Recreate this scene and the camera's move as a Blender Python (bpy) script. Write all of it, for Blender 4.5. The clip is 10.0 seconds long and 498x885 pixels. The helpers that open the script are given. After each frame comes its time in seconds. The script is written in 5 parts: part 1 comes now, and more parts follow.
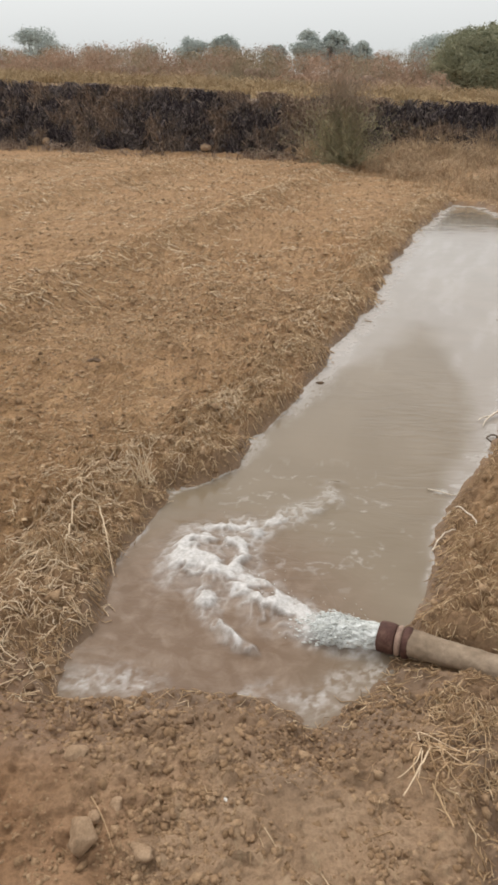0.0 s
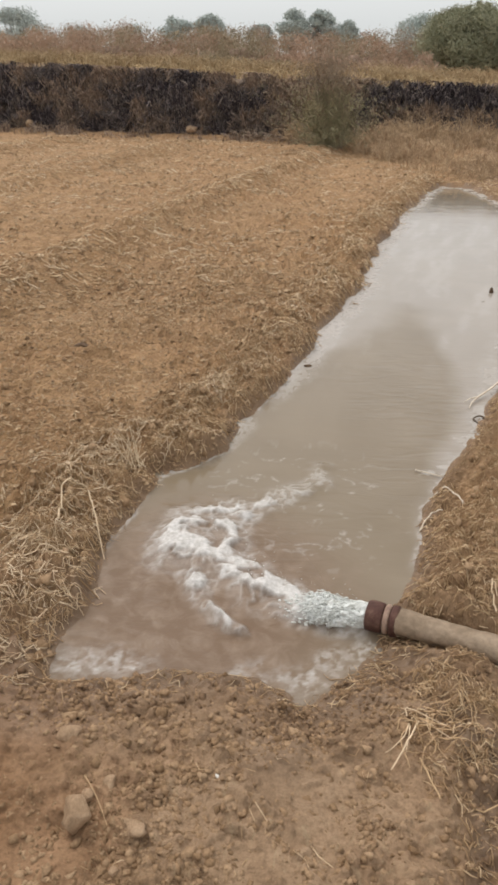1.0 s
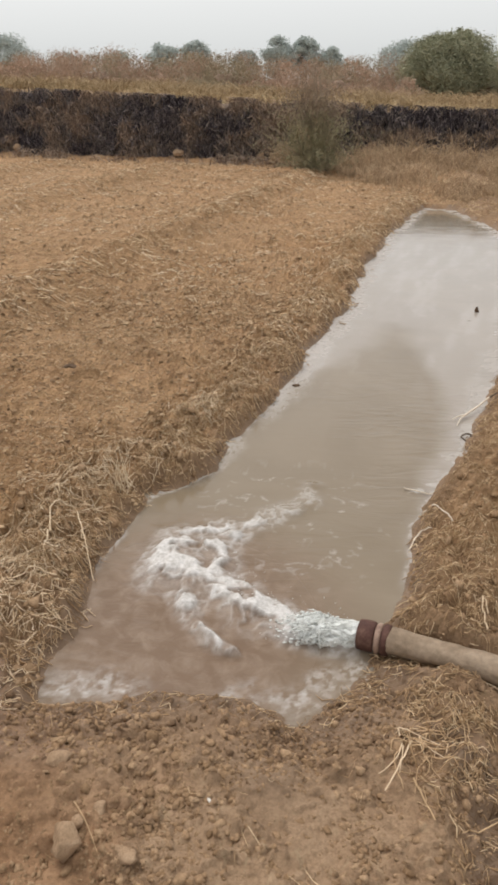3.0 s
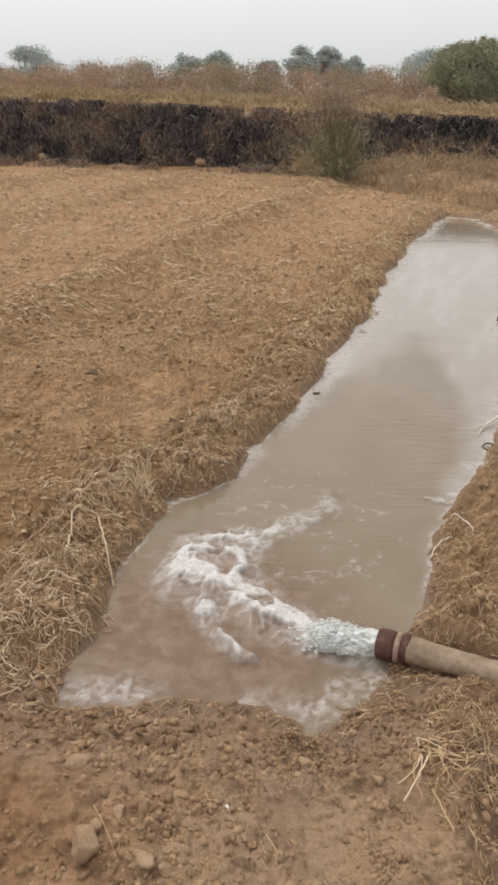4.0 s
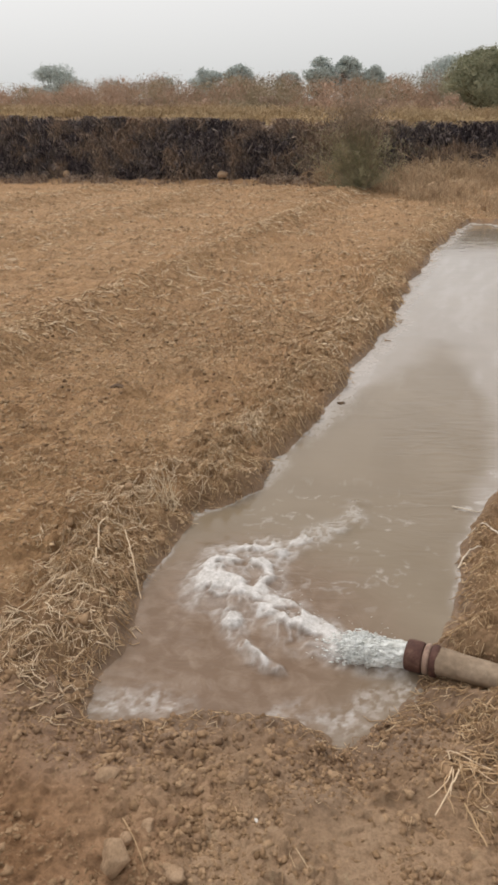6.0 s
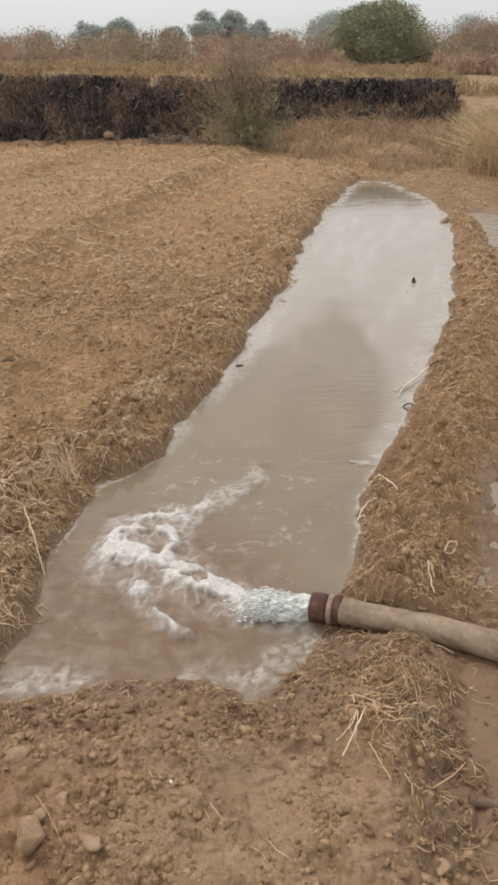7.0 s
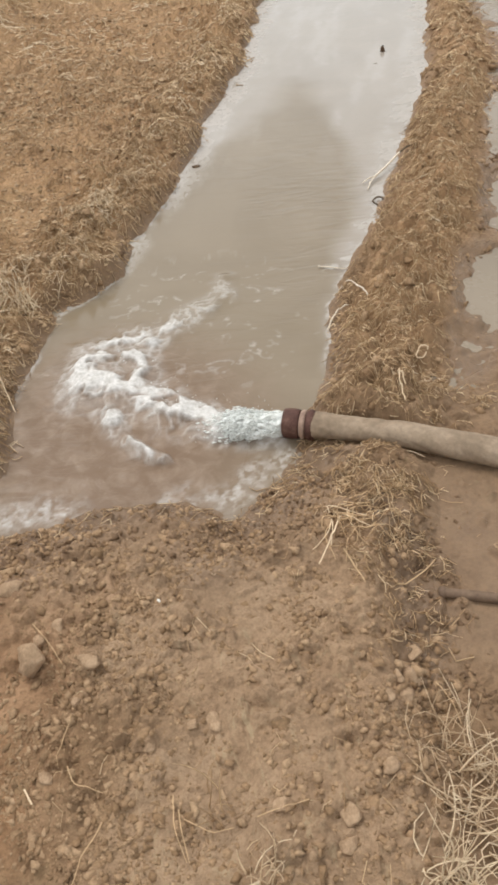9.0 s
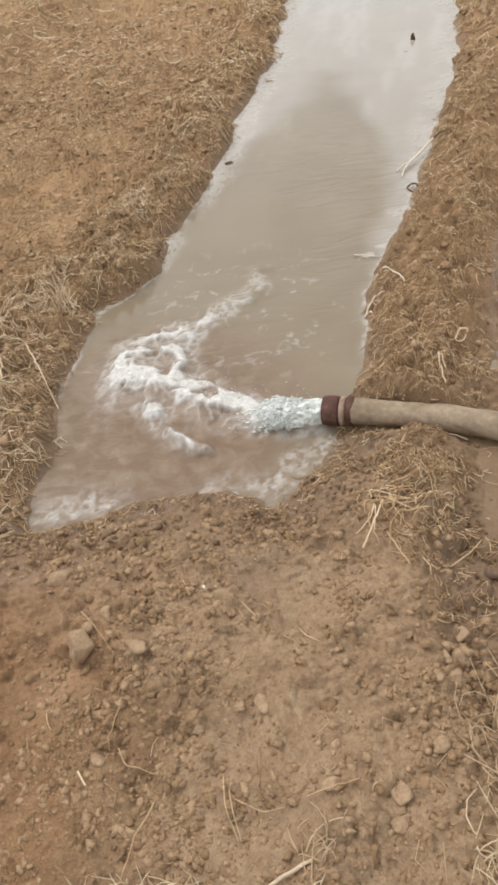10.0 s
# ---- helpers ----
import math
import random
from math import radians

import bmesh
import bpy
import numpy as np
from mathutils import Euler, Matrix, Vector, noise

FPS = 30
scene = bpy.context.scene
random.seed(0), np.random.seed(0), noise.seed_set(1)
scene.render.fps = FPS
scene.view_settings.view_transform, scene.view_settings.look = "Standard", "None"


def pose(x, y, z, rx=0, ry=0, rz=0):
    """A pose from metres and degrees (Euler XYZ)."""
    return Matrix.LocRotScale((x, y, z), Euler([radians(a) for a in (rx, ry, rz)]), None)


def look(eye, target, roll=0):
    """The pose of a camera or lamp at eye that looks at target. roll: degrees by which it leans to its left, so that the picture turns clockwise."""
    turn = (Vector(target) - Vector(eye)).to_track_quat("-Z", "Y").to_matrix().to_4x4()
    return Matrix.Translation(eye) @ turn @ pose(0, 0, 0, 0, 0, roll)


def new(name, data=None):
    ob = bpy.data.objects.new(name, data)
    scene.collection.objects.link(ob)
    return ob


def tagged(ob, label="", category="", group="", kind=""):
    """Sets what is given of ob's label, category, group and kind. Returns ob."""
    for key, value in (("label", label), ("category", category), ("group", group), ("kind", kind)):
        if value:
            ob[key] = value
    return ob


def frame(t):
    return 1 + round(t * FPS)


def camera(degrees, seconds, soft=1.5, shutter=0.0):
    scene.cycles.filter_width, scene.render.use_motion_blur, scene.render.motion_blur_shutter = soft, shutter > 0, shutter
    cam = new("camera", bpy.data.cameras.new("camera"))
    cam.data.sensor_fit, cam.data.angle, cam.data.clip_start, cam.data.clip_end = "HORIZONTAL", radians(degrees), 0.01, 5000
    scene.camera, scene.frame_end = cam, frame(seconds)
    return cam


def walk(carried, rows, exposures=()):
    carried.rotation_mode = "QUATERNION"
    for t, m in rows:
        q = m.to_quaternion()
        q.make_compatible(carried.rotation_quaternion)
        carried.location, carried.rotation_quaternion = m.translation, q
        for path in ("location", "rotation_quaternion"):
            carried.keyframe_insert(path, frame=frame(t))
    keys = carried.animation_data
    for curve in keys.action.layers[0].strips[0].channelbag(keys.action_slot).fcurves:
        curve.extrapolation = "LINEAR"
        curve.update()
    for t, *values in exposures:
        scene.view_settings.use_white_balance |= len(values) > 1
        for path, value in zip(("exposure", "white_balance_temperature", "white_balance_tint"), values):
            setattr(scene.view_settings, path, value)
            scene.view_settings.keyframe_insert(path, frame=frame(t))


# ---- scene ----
cam = camera(37.6, 10.0, soft=3.1)
PATH = [
    (0, (0.041, -0.056, 1.67), (-0.072, 1.737, 0.793), 0.4),
    (0.5, (0.045, -0.068, 1.672), (-0.075, 1.707, 0.757), -0.4),
    (1, (0.045, -0.07, 1.671), (-0.037, 1.707, 0.755), 0.3),
    (1.5, (0.046, -0.071, 1.674), (-0.005, 1.721, 0.789), 0.1),
    (2, (0.044, -0.08, 1.676), (-0.005, 1.713, 0.79), -0.0),
    (2.5, (0.044, -0.075, 1.669), (-0.009, 1.696, 0.743), -0.0),
    (2.7, (0.044, -0.071, 1.669), (-0.002, 1.721, 0.783), 0.2),
    (4, (0.04, -0.081, 1.672), (-0.066, 1.727, 0.825), 0.0),
    (4.5, (0.053, -0.084, 1.675), (-0.045, 1.73, 0.838), -1.0),
    (5, (0.052, -0.081, 1.675), (-0.061, 1.73, 0.833), -1.5),
    (5.2, (0.046, -0.083, 1.679), (-0.113, 1.726, 0.84), -1.2),
    (6.3, (0.043, -0.081, 1.675), (-0.133, 1.735, 0.856), -1.7),
    (6.5, (0.044, -0.078, 1.667), (-0.095, 1.718, 0.8), -1.8),
    (6.8, (0.084, -0.093, 1.677), (0.066, 1.7, 0.791), -2.4),
    (7, (0.081, -0.081, 1.678), (0.154, 1.696, 0.763), -1.7),
    (7.3, (0.098, -0.066, 1.639), (0.281, 1.638, 0.607), -1.3),
    (7.5, (0.1, -0.069, 1.662), (0.339, 1.564, 0.533), -1.6),
    (7.8, (0.15, -0.014, 1.67), (0.274, 1.67, 0.596), -8.9),
    (8, (0.146, 0.017, 1.724), (0.238, 1.619, 0.529), -4.6),
    (8.3, (0.157, 0.026, 1.717), (0.237, 1.497, 0.364), -4.5),
    (8.5, (0.157, 0.021, 1.717), (0.231, 1.477, 0.348), -5.4),
    (9, (0.131, -0.002, 1.692), (0.208, 1.466, 0.336), -5.9),
    (9.5, (0.13, -0.012, 1.67), (0.114, 1.415, 0.269), -8.6),
    (10, (0.126, -0.035, 1.667), (0.094, 1.447, 0.325), -10.4),
]
walk(cam, [(t, look(eye, target, roll)) for t, eye, target, roll in PATH], [(0.0, -0.07, 6530, 11), (4.0, -0.07, 6560, 12), (5.2, -0.07, 6580, 12.5), (6.4, -0.19, 6640, 13), (6.9, -0.09, 6600, 12), (7.15, -0.09, 6600, 12), (7.5, 0.14, 6450, 9.5), (10.0, 0.14, 6430, 9)])

# world, sun, exposure
world = bpy.data.worlds.new("overcast_sky")
scene.world = world
world.use_nodes = True
wn = world.node_tree.nodes
wl = world.node_tree.links
bg = wn["Background"]
sky = wn.new("ShaderNodeTexSky")
sky.sky_type = "NISHITA"
sky.sun_disc = False
sky.sun_elevation = radians(52)
sky.sun_rotation = radians(-40)
sky.dust_density = 6.0
sky.air_density = 1.2
hsv = wn.new("ShaderNodeHueSaturation")
hsv.inputs["Saturation"].default_value = 0.25
hsv.inputs["Value"].default_value = 0.12
wl.new(sky.outputs[0], hsv.inputs["Color"])
# bright even cloud, paler towards the horizon
wc = wn.new("ShaderNodeTexCoord")
wz = wn.new("ShaderNodeSeparateXYZ")
wl.new(wc.outputs["Generated"], wz.inputs[0])
cloud = wn.new("ShaderNodeValToRGB")
while len(cloud.color_ramp.elements) < 4:
    cloud.color_ramp.elements.new(0.5)
for el, (at, tone) in zip(cloud.color_ramp.elements, ((0.0, (0.75, 0.79, 0.785)), (0.12, (0.96, 0.99, 0.985)), (0.45, (1.15, 1.16, 1.16)), (1.0, (1.30, 1.30, 1.28)))):
    el.position, el.color = at, (*tone, 1)
wl.new(wz.outputs["Z"], cloud.inputs["Fac"])
veil = wn.new("ShaderNodeMix")
veil.data_type = "RGBA"
veil.inputs["Factor"].default_value = 0.85
wl.new(hsv.outputs[0], veil.inputs["A"])
wl.new(cloud.outputs[0], veil.inputs["B"])
wl.new(veil.outputs["Result"], bg.inputs["Color"])
bg.inputs["Strength"].default_value = 1.0

sun_data = bpy.data.lights.new("sun", "SUN")
sun_data.energy = 1.5
sun_data.angle = radians(18)
sun_data.color = (1.0, 0.95, 0.88)
sun = new("sun", sun_data)
sun.matrix_world = look((-3.0, 3.6, 6.0), (0, 0, 0))

# ---- number helpers ----
TABLES = [np.random.default_rng(100 + i).random((256, 256)) for i in range(8)]


def smooth(a, b, x):
    f = np.clip((x - a) / (b - a), 0, 1)
    return f * f * (3 - 2 * f)


def vnoise(x, y, seed=0):
    """Smooth lattice noise, 0 to 1, one cell a metre."""
    tab = TABLES[seed % 8]
    x = np.asarray(x, float) + 37.3 * seed + 500
    y = np.asarray(y, float) + 11.7 * seed + 500
    xi, yi = np.floor(x).astype(int), np.floor(y).astype(int)
    fx, fy = x - xi, y - yi
    fx, fy = fx * fx * (3 - 2 * fx), fy * fy * (3 - 2 * fy)
    a, b = tab[xi % 256, yi % 256], tab[(xi + 1) % 256, yi % 256]
    c, d = tab[xi % 256, (yi + 1) % 256], tab[(xi + 1) % 256, (yi + 1) % 256]
    return (a * (1 - fx) + b * fx) * (1 - fy) + (c * (1 - fx) + d * fx) * fy


def fbm(x, y, size, octaves=4, seed=0):
    total, amp, norm = 0.0, 1.0, 0.0
    for o in range(octaves):
        total = total + amp * vnoise(x / size * 2**o, y / size * 2**o, seed + o)
        norm += amp
        amp *= 0.5
    return total / norm


def cobble(x, y, cell, fill, seed):
    """Rounded lumps, one to a cell at most: height in units of the cell."""
    tab_a, tab_b, tab_c = TABLES[seed % 8], TABLES[(seed + 3) % 8], TABLES[(seed + 5) % 8]
    gx, gy = x / cell + 400, y / cell + 400
    ix, iy = np.floor(gx).astype(int), np.floor(gy).astype(int)
    out = np.zeros(np.shape(x))
    for i in (-1, 0, 1):
        for j in (-1, 0, 1):
            cx, cy = (ix + i) % 256, (iy + j) % 256
            a, b, c = tab_a[cx, cy], tab_b[cx, cy], tab_c[cx, cy]
            r = np.where(c < fill, 0.28 + 0.5 * (c / np.maximum(fill, 1e-3)) * a, 0.0)
            d2 = ((gx - ix - i - 0.15 - 0.7 * a) * (0.8 + 0.5 * b)) ** 2 + ((gy - iy - j - 0.15 - 0.7 * b) * (0.8 + 0.5 * a)) ** 2
            out = np.maximum(out, np.sqrt(np.maximum(r * r - d2, 0)))
    return out


def seg_dist(x, y, pts):
    """Distance to a polyline, and how far along it (0 to 1) the nearest place lies."""
    best, along = np.full(np.shape(x), 1e9), np.zeros(np.shape(x))
    n = len(pts) - 1
    for i in range(n):
        (ax, ay), (bx, by) = pts[i], pts[i + 1]
        dx, dy = bx - ax, by - ay
        f = np.clip(((x - ax) * dx + (y - ay) * dy) / (dx * dx + dy * dy), 0, 1)
        d = np.hypot(x - ax - f * dx, y - ay - f * dy)
        along = np.where(d < best, (i + f) / n, along)
        best = np.minimum(best, d)
    return best, along


# ---- the plan ----
LEFT_SHORE = [(-0.64, 1.56), (-0.67, 1.70), (-0.60, 1.89), (-0.60, 2.39), (-0.54, 2.62), (-0.50, 2.82), (-0.33, 2.93), (-0.21, 3.08), (-0.15, 3.42),
              (0.12, 4.08), (0.31, 4.92), (0.63, 5.83), (0.91, 7.22), (1.49, 9.50), (2.18, 11.55), (2.46, 12.15)]
RIGHT_SHORE = [(2.90, 11.95), (2.98, 11.2), (3.08, 9.9), (2.92, 8.75), (2.64, 7.72), (2.02, 5.63), (1.42, 4.17), (1.06, 3.38), (0.68, 2.61), (0.54, 2.10),
               (0.46, 1.93), (0.36, 1.72), (0.26, 1.63), (0.13, 1.50), (0.0, 1.59), (-0.2, 1.605), (-0.38, 1.59), (-0.52, 1.55)]
SHORE = LEFT_SHORE + RIGHT_SHORE
HOSE_LINE = [(0.36, 1.835), (0.475, 1.80), (0.68, 1.70), (0.835, 1.605), (0.985, 1.515), (1.25, 1.38), (1.8, 1.16), (2.6, 0.95), (3.6, 0.9)]
PUDDLES = [[(3.35, 8.45), (3.35, 7.4), (3.1, 6.7)], [(2.45, 4.7), (2.03, 3.6), (1.74, 2.90), (1.60, 2.50)], [(3.3, 5.6), (2.7, 4.0)]]
PUDDLE_SIZE = [0.80, 0.62, 0.6]


def shore_dist(x, y):
    """Distance from the water's edge: below 0 in the channel."""
    x, y = np.asarray(x, float), np.asarray(y, float)
    out = np.full(x.shape, 9.0)
    near = (x > -5) & (x < 8) & (y > -3) & (y < 17)
    px, py = x[near], y[near]
    wob = (0.045 + 0.03 * smooth(4.0, 7.0, py)) * (fbm(px, py, 0.40, 3, 5) - 0.5) * 2 * smooth(2.0, 4.0, py) + 0.022 * (fbm(px, py, 0.1, 2, 3) - 0.5) * 2
    d, _ = seg_dist(px, py, SHORE + SHORE[:1])
    inside = np.zeros(px.shape, bool)
    for (ax, ay), (bx, by) in zip(SHORE, SHORE[1:] + SHORE[:1]):
        if ay != by:
            inside ^= ((ay > py) != (by > py)) & (px < (bx - ax) * (py - ay) / (by - ay) + ax)
    out[near] = np.where(inside, -d, d) + wob
    return out


def bank_top(x):
    return 1.45 - 0.035 * x


def bank_base(x):
    return 19.3 - 0.28 * np.clip(x, -30, 8)


def puddle_depth(x, y):
    """1 in the middle of a puddle, 0 outside."""
    deep = np.zeros(np.shape(x))
    for line, size in zip(PUDDLES, PUDDLE_SIZE):
        d, _ = seg_dist(x, y, line)
        deep = np.maximum(deep, 1 - smooth(0.2 * size, size, d + 0.9 * size * (fbm(x, y, 0.45, 4, 6) - 0.5) * 2))
    return deep


def terrain(x, y, rough=True):
    """Height of the soil, and how wet, burnt and grassy it is."""
    x, y = np.asarray(x, float), np.asarray(y, float)
    sd = shore_dist(x, y)
    pos = np.maximum(sd, 0)
    mid = np.interp(y, [1.5, 2.0, 2.6, 3.4, 4.2, 5.6, 7.7, 9.7, 12.0, 20], [-0.1, -0.05, 0.05, 0.45, 0.76, 1.3, 1.78, 2.2, 2.6, 4.6])
    right = smooth(-0.05, 0.05, x - mid)
    far = smooth(10.0, 12.5, y)
    # tilled field and its low ridges
    u = x - 0.27 * y
    field = 0.030 + 0.0 * x
    for c, w in ((-3.63, 0.30), (-7.0, 0.34), (-10.0, 0.36), (-13.2, 0.4), (-16.5, 0.4)):
        field = field + 0.17 * np.exp(-(((u - c) + 0.25 * (fbm(x, y, 1.5, 2, 2) - 0.5)) / w) ** 2) * smooth(1.0, 3.0, y) * (1 - smooth(bank_base(x) - 3.0, bank_base(x) - 0.9, y))
    lh = field * smooth(0, 0.05, pos) + 0.068 * np.exp(-(((pos - 0.24) / 0.16) ** 2)) * smooth(0, 0.06, pos)
    # ridge between the channel and the wet track
    w = np.interp(y, [1.9, 2.6, 3.8, 5.4, 7.5, 8.7], [0.44, 0.52, 0.48, 0.45, 0.36, 0.22])
    tail = 1 - smooth(8.4, 9.0, y)
    rh = 0.095 * tail * np.exp(-(((pos - 0.5 * w) / (0.36 * w)) ** 2)) * smooth(0, 0.05, pos) + 0.012 + 0.04 * smooth(8.6, 9.4, y) + 0.05 * smooth(4.5, 8, u)
    pud = puddle_depth(x, y) * smooth(0.72, 1.02, pos / w)
    rh = rh - (0.030 + 0.037 * smooth(5.6, 6.6, y)) * pud
    h = lh * (1 - right) + rh * right
    # the heap of earth at the near end
    xb = np.interp(y, [-3.0, 0.4, 0.74, 0.89, 1.05, 1.31, 1.57, 1.8], [6.0, 0.56, 0.525, 0.51, 0.53, 0.66, 0.77, 0.9])
    heap = smooth(0.08, -0.12, x - xb + 0.05 * (fbm(x, y, 0.2, 3, 1) - 0.5))
    fh = (0.02 * smooth(0, 0.05, pos) + 0.085 * smooth(0.02, 0.30, pos)) * heap + 0.008 * (1 - heap) - 0.02 * pud
    front = 1 - smooth(1.60, 1.92, y)
    h = h * (1 - front) + fh * front
    h = h * (1 - far) + np.maximum(h, 0.05) * far
    # trough for the hose
    hd, _ = seg_dist(x, y, HOSE_LINE)
    notch = 1 - smooth(0.045, 0.085, hd)
    h = np.where(sd > 0, h * (1 - notch) + np.minimum(h, 0.016) * notch, h)
    lip, _ = seg_dist(x, y, [(-0.56, 2.90), (-0.36, 3.00), (-0.24, 3.14)])
    h = h + 0.05 * np.exp(-((lip / 0.05) ** 2)) * (sd > 0)
    h = h - 0.030 * np.exp(-((np.hypot(x - 0.322, (y - 0.712) * 1.5) / 0.020) ** 2))
    # broken, damp flank of the heap beside the wet track
    fd, _ = seg_dist(x, y, [(0.44, 1.64), (0.55, 1.44), (0.60, 1.22), (0.59, 1.00), (0.55, 0.88)])
    flank = np.exp(-((fd / 0.07) ** 2)) * front * (sd > 0.02)
    # channel bed
    h = np.where(sd < 0, np.maximum(-0.09, 0.55 * sd), h)
    # raised land behind the bank
    step = bank_base(x)
    gentle = smooth(5.2, 7.2, x)
    rise = smooth(step, step + 0.9 + 7.0 * gentle, y)
    foot = 0.22 * smooth(step - 4.0, step, y) * smooth(1.0, 3.0, x) + 0.12 * smooth(step - 1.0, step, y)
    h = h + foot * (1 - rise) + rise * (bank_top(np.clip(x, -20, 20)) - 0.05)
    h = h + 0.25 * (fbm(x, y, 9.0, 2, 3) - 0.5) * smooth(step + 2, step + 12, y)
    turf = np.maximum(smooth(step - 2.4, step - 1.2, y) * smooth(1.4, 2.6, x), rise * 1.0)
    wetside = (1 - smooth(0.01, 0.13 - 0.06 * smooth(2.5, 4.0, y), sd)) + 0.95 * front * heap * (1 - smooth(0.12, 0.45 + 0.25 * smooth(-0.2, -0.6, x), sd + 0.3 * (fbm(x, y, 0.2, 3, 5) - 0.5))) + right * smooth(0.8, 1.1, pos / w) * (1 - 0.6 * smooth(8.2, 9.5, y)) * (1 - front) * (1 - smooth(5, 7, x))
    wetside = wetside + front * (1 - heap) * (1 - smooth(1.6, 2.2, x)) * smooth(0.5, 1.0, y)
    wetside = wetside + 1.3 * flank * smooth(0.26, 0.50, fbm(x, y, 0.12, 3, 2))
    wet = np.clip(wetside * (0.55 + 0.9 * (fbm(x, y, 0.35, 3, 4) - 0.35)) + pud, 0, 1)
    if rough:
        calm = (1 - 0.25 * wet * (sd > 0) * (1 - flank)) * (1 - 0.62 * pud)
        strong = 1 + 0.9 * np.exp(-(((pos - 0.27) / 0.25) ** 2)) * (1 - front)
        near = 1 - smooth(25, 60, y)
        dust = front * heap
        r = 0.036 * (fbm(x, y, 0.30, 3, 2) - 0.5) + (0.034 - 0.016 * dust) * (fbm(x, y, 0.10, 3, 4) - 0.5) + (0.024 - 0.012 * dust) * (fbm(x, y, 0.035, 2, 6) - 0.5)
        r = r + 0.014 * (1 - 0.7 * dust) * (0.5 - np.abs(2 * fbm(x, y, 0.07, 3, 3) - 1)) * smooth(0.40, 0.60, fbm(x, y, 0.5, 2, 5))
        h = h + 1.5 * r * strong * calm * near * smooth(-0.02, 0.04, sd)
        bare = calm * near * smooth(0.0, 0.06, sd)
        wx, wy = x + 0.03 * (fbm(x, y, 0.06, 2, 1) - 0.5), y + 0.03 * (fbm(x, y, 0.06, 2, 5) - 0.5)
        edge = dust * (1 - smooth(0.15, 0.45, pos + 0.25 * (fbm(x, y, 0.25, 2, 1) - 0.5)))
        fill = np.clip(1.9 * (fbm(x, y, 0.22, 3, 7) - 0.28), 0.05, 0.95) * (1 - dust) + np.clip(3.2 * (fbm(x, y, 0.22, 3, 7) - 0.40 + 0.25 * edge), 0.0, 0.95) * dust
        h = h + bare * (0.026 * cobble(wx, wy, 0.030, fill, 1) + 0.034 * cobble(wx, wy, 0.062, 0.5 * fill, 2)) * (1 - smooth(7, 12, y))
        h = h + flank * (0.050 * (fbm(x, y, 0.07, 3, 5) - 0.5) + 0.05 * (cobble(wx, wy, 0.055, 0.7, 6) - 0.2))
        sunk, _ = seg_dist(x, y, [(0.64, 1.11), (0.9, 1.06), (1.6, 0.95)])
        h = h + smooth(0.03, 0.09, sunk) * front * (1 - heap) * smooth(0.6, 0.9, y) * (1 - notch) * (0.020 * (fbm(x, y, 0.09, 3, 6) - 0.5) + 0.022 * cobble(wx, wy, 0.05, 0.35, 8))
        h = h + bare * dust * (0.020 * (fbm(x, y, 0.12, 3, 3) - 0.5) + 0.030 * edge * cobble(wx, wy, 0.09, 0.8 * fill, 5))
        h = h + bare * (1 - front) * (0.055 * cobble(wx, wy, 0.14, 0.5 * fill, 4) + 0.045 * cobble(x + 3, y, 0.21, 0.7 * fill, 3) * smooth(4.0, 7.0, y))
        h = h + 0.04 * (fbm(x, y, 0.8, 3, 1) - 0.5) * smooth(0.5, 1.0, pos) * (1 - front) * (1 - right) * near
    h = np.where((sd > 0.03) & (pud < 0.02), np.maximum(h, 0.004 + 0.018 * smooth(0.03, 0.09, sd)), h)
    pale = front * heap * smooth(0.05, 0.35, pos) * smooth(0.36, 0.58, fbm(x, y, 0.45, 3, 2) + 0.06 + 0.10 * smooth(-0.5, 0.3, x) - 0.05)
    return h, wet, turf, sd, pale


def ground_z(x, y):
    return terrain(x, y)[0]


# ---- mesh helpers ----
def mesh_from(name, verts, faces, material, attrs=None, flat=False):
    """One mesh from arrays: faces is an n x 3 or n x 4 array."""
    me = bpy.data.meshes.new(name)
    verts, faces = np.asarray(verts, np.float32), np.asarray(faces, np.int32)
    k = faces.shape[1]
    me.vertices.add(len(verts))
    me.vertices.foreach_set("co", verts.ravel())
    me.loops.add(faces.size)
    me.loops.foreach_set("vertex_index", faces.ravel())
    me.polygons.add(len(faces))
    me.polygons.foreach_set("loop_start", np.arange(0, faces.size, k, dtype=np.int32))
    me.polygons.foreach_set("use_smooth", np.full(len(faces), not flat))
    for key, values in (attrs or {}).items():
        a = me.attributes.new(key, "FLOAT", "POINT")
        a.data.foreach_set("value", np.asarray(values, np.float32).ravel())
    me.update(calc_edges=True)
    me.validate()
    me.materials.append(material)
    return me


def put(ob, parent):
    ob.parent = parent
    return ob


def part(name, me, parent, label=""):
    ob = put(new(name, me), parent)
    return tagged(ob, label) if label else ob


def sheet(xs, ys):
    gx, gy = np.meshgrid(xs, ys)
    n, m = gx.shape
    idx = np.arange(n * m).reshape(n, m)
    faces = np.stack([idx[:-1, :-1], idx[:-1, 1:], idx[1:, 1:], idx[1:, :-1]], -1).reshape(-1, 4)
    return gx.ravel(), gy.ravel(), faces


def trimmed(verts, faces, keep_face, attrs=None):
    faces = faces[keep_face]
    used, inv = np.unique(faces, return_inverse=True)
    return verts[used], inv.reshape(faces.shape), {k: v[used] for k, v in (attrs or {}).items()}


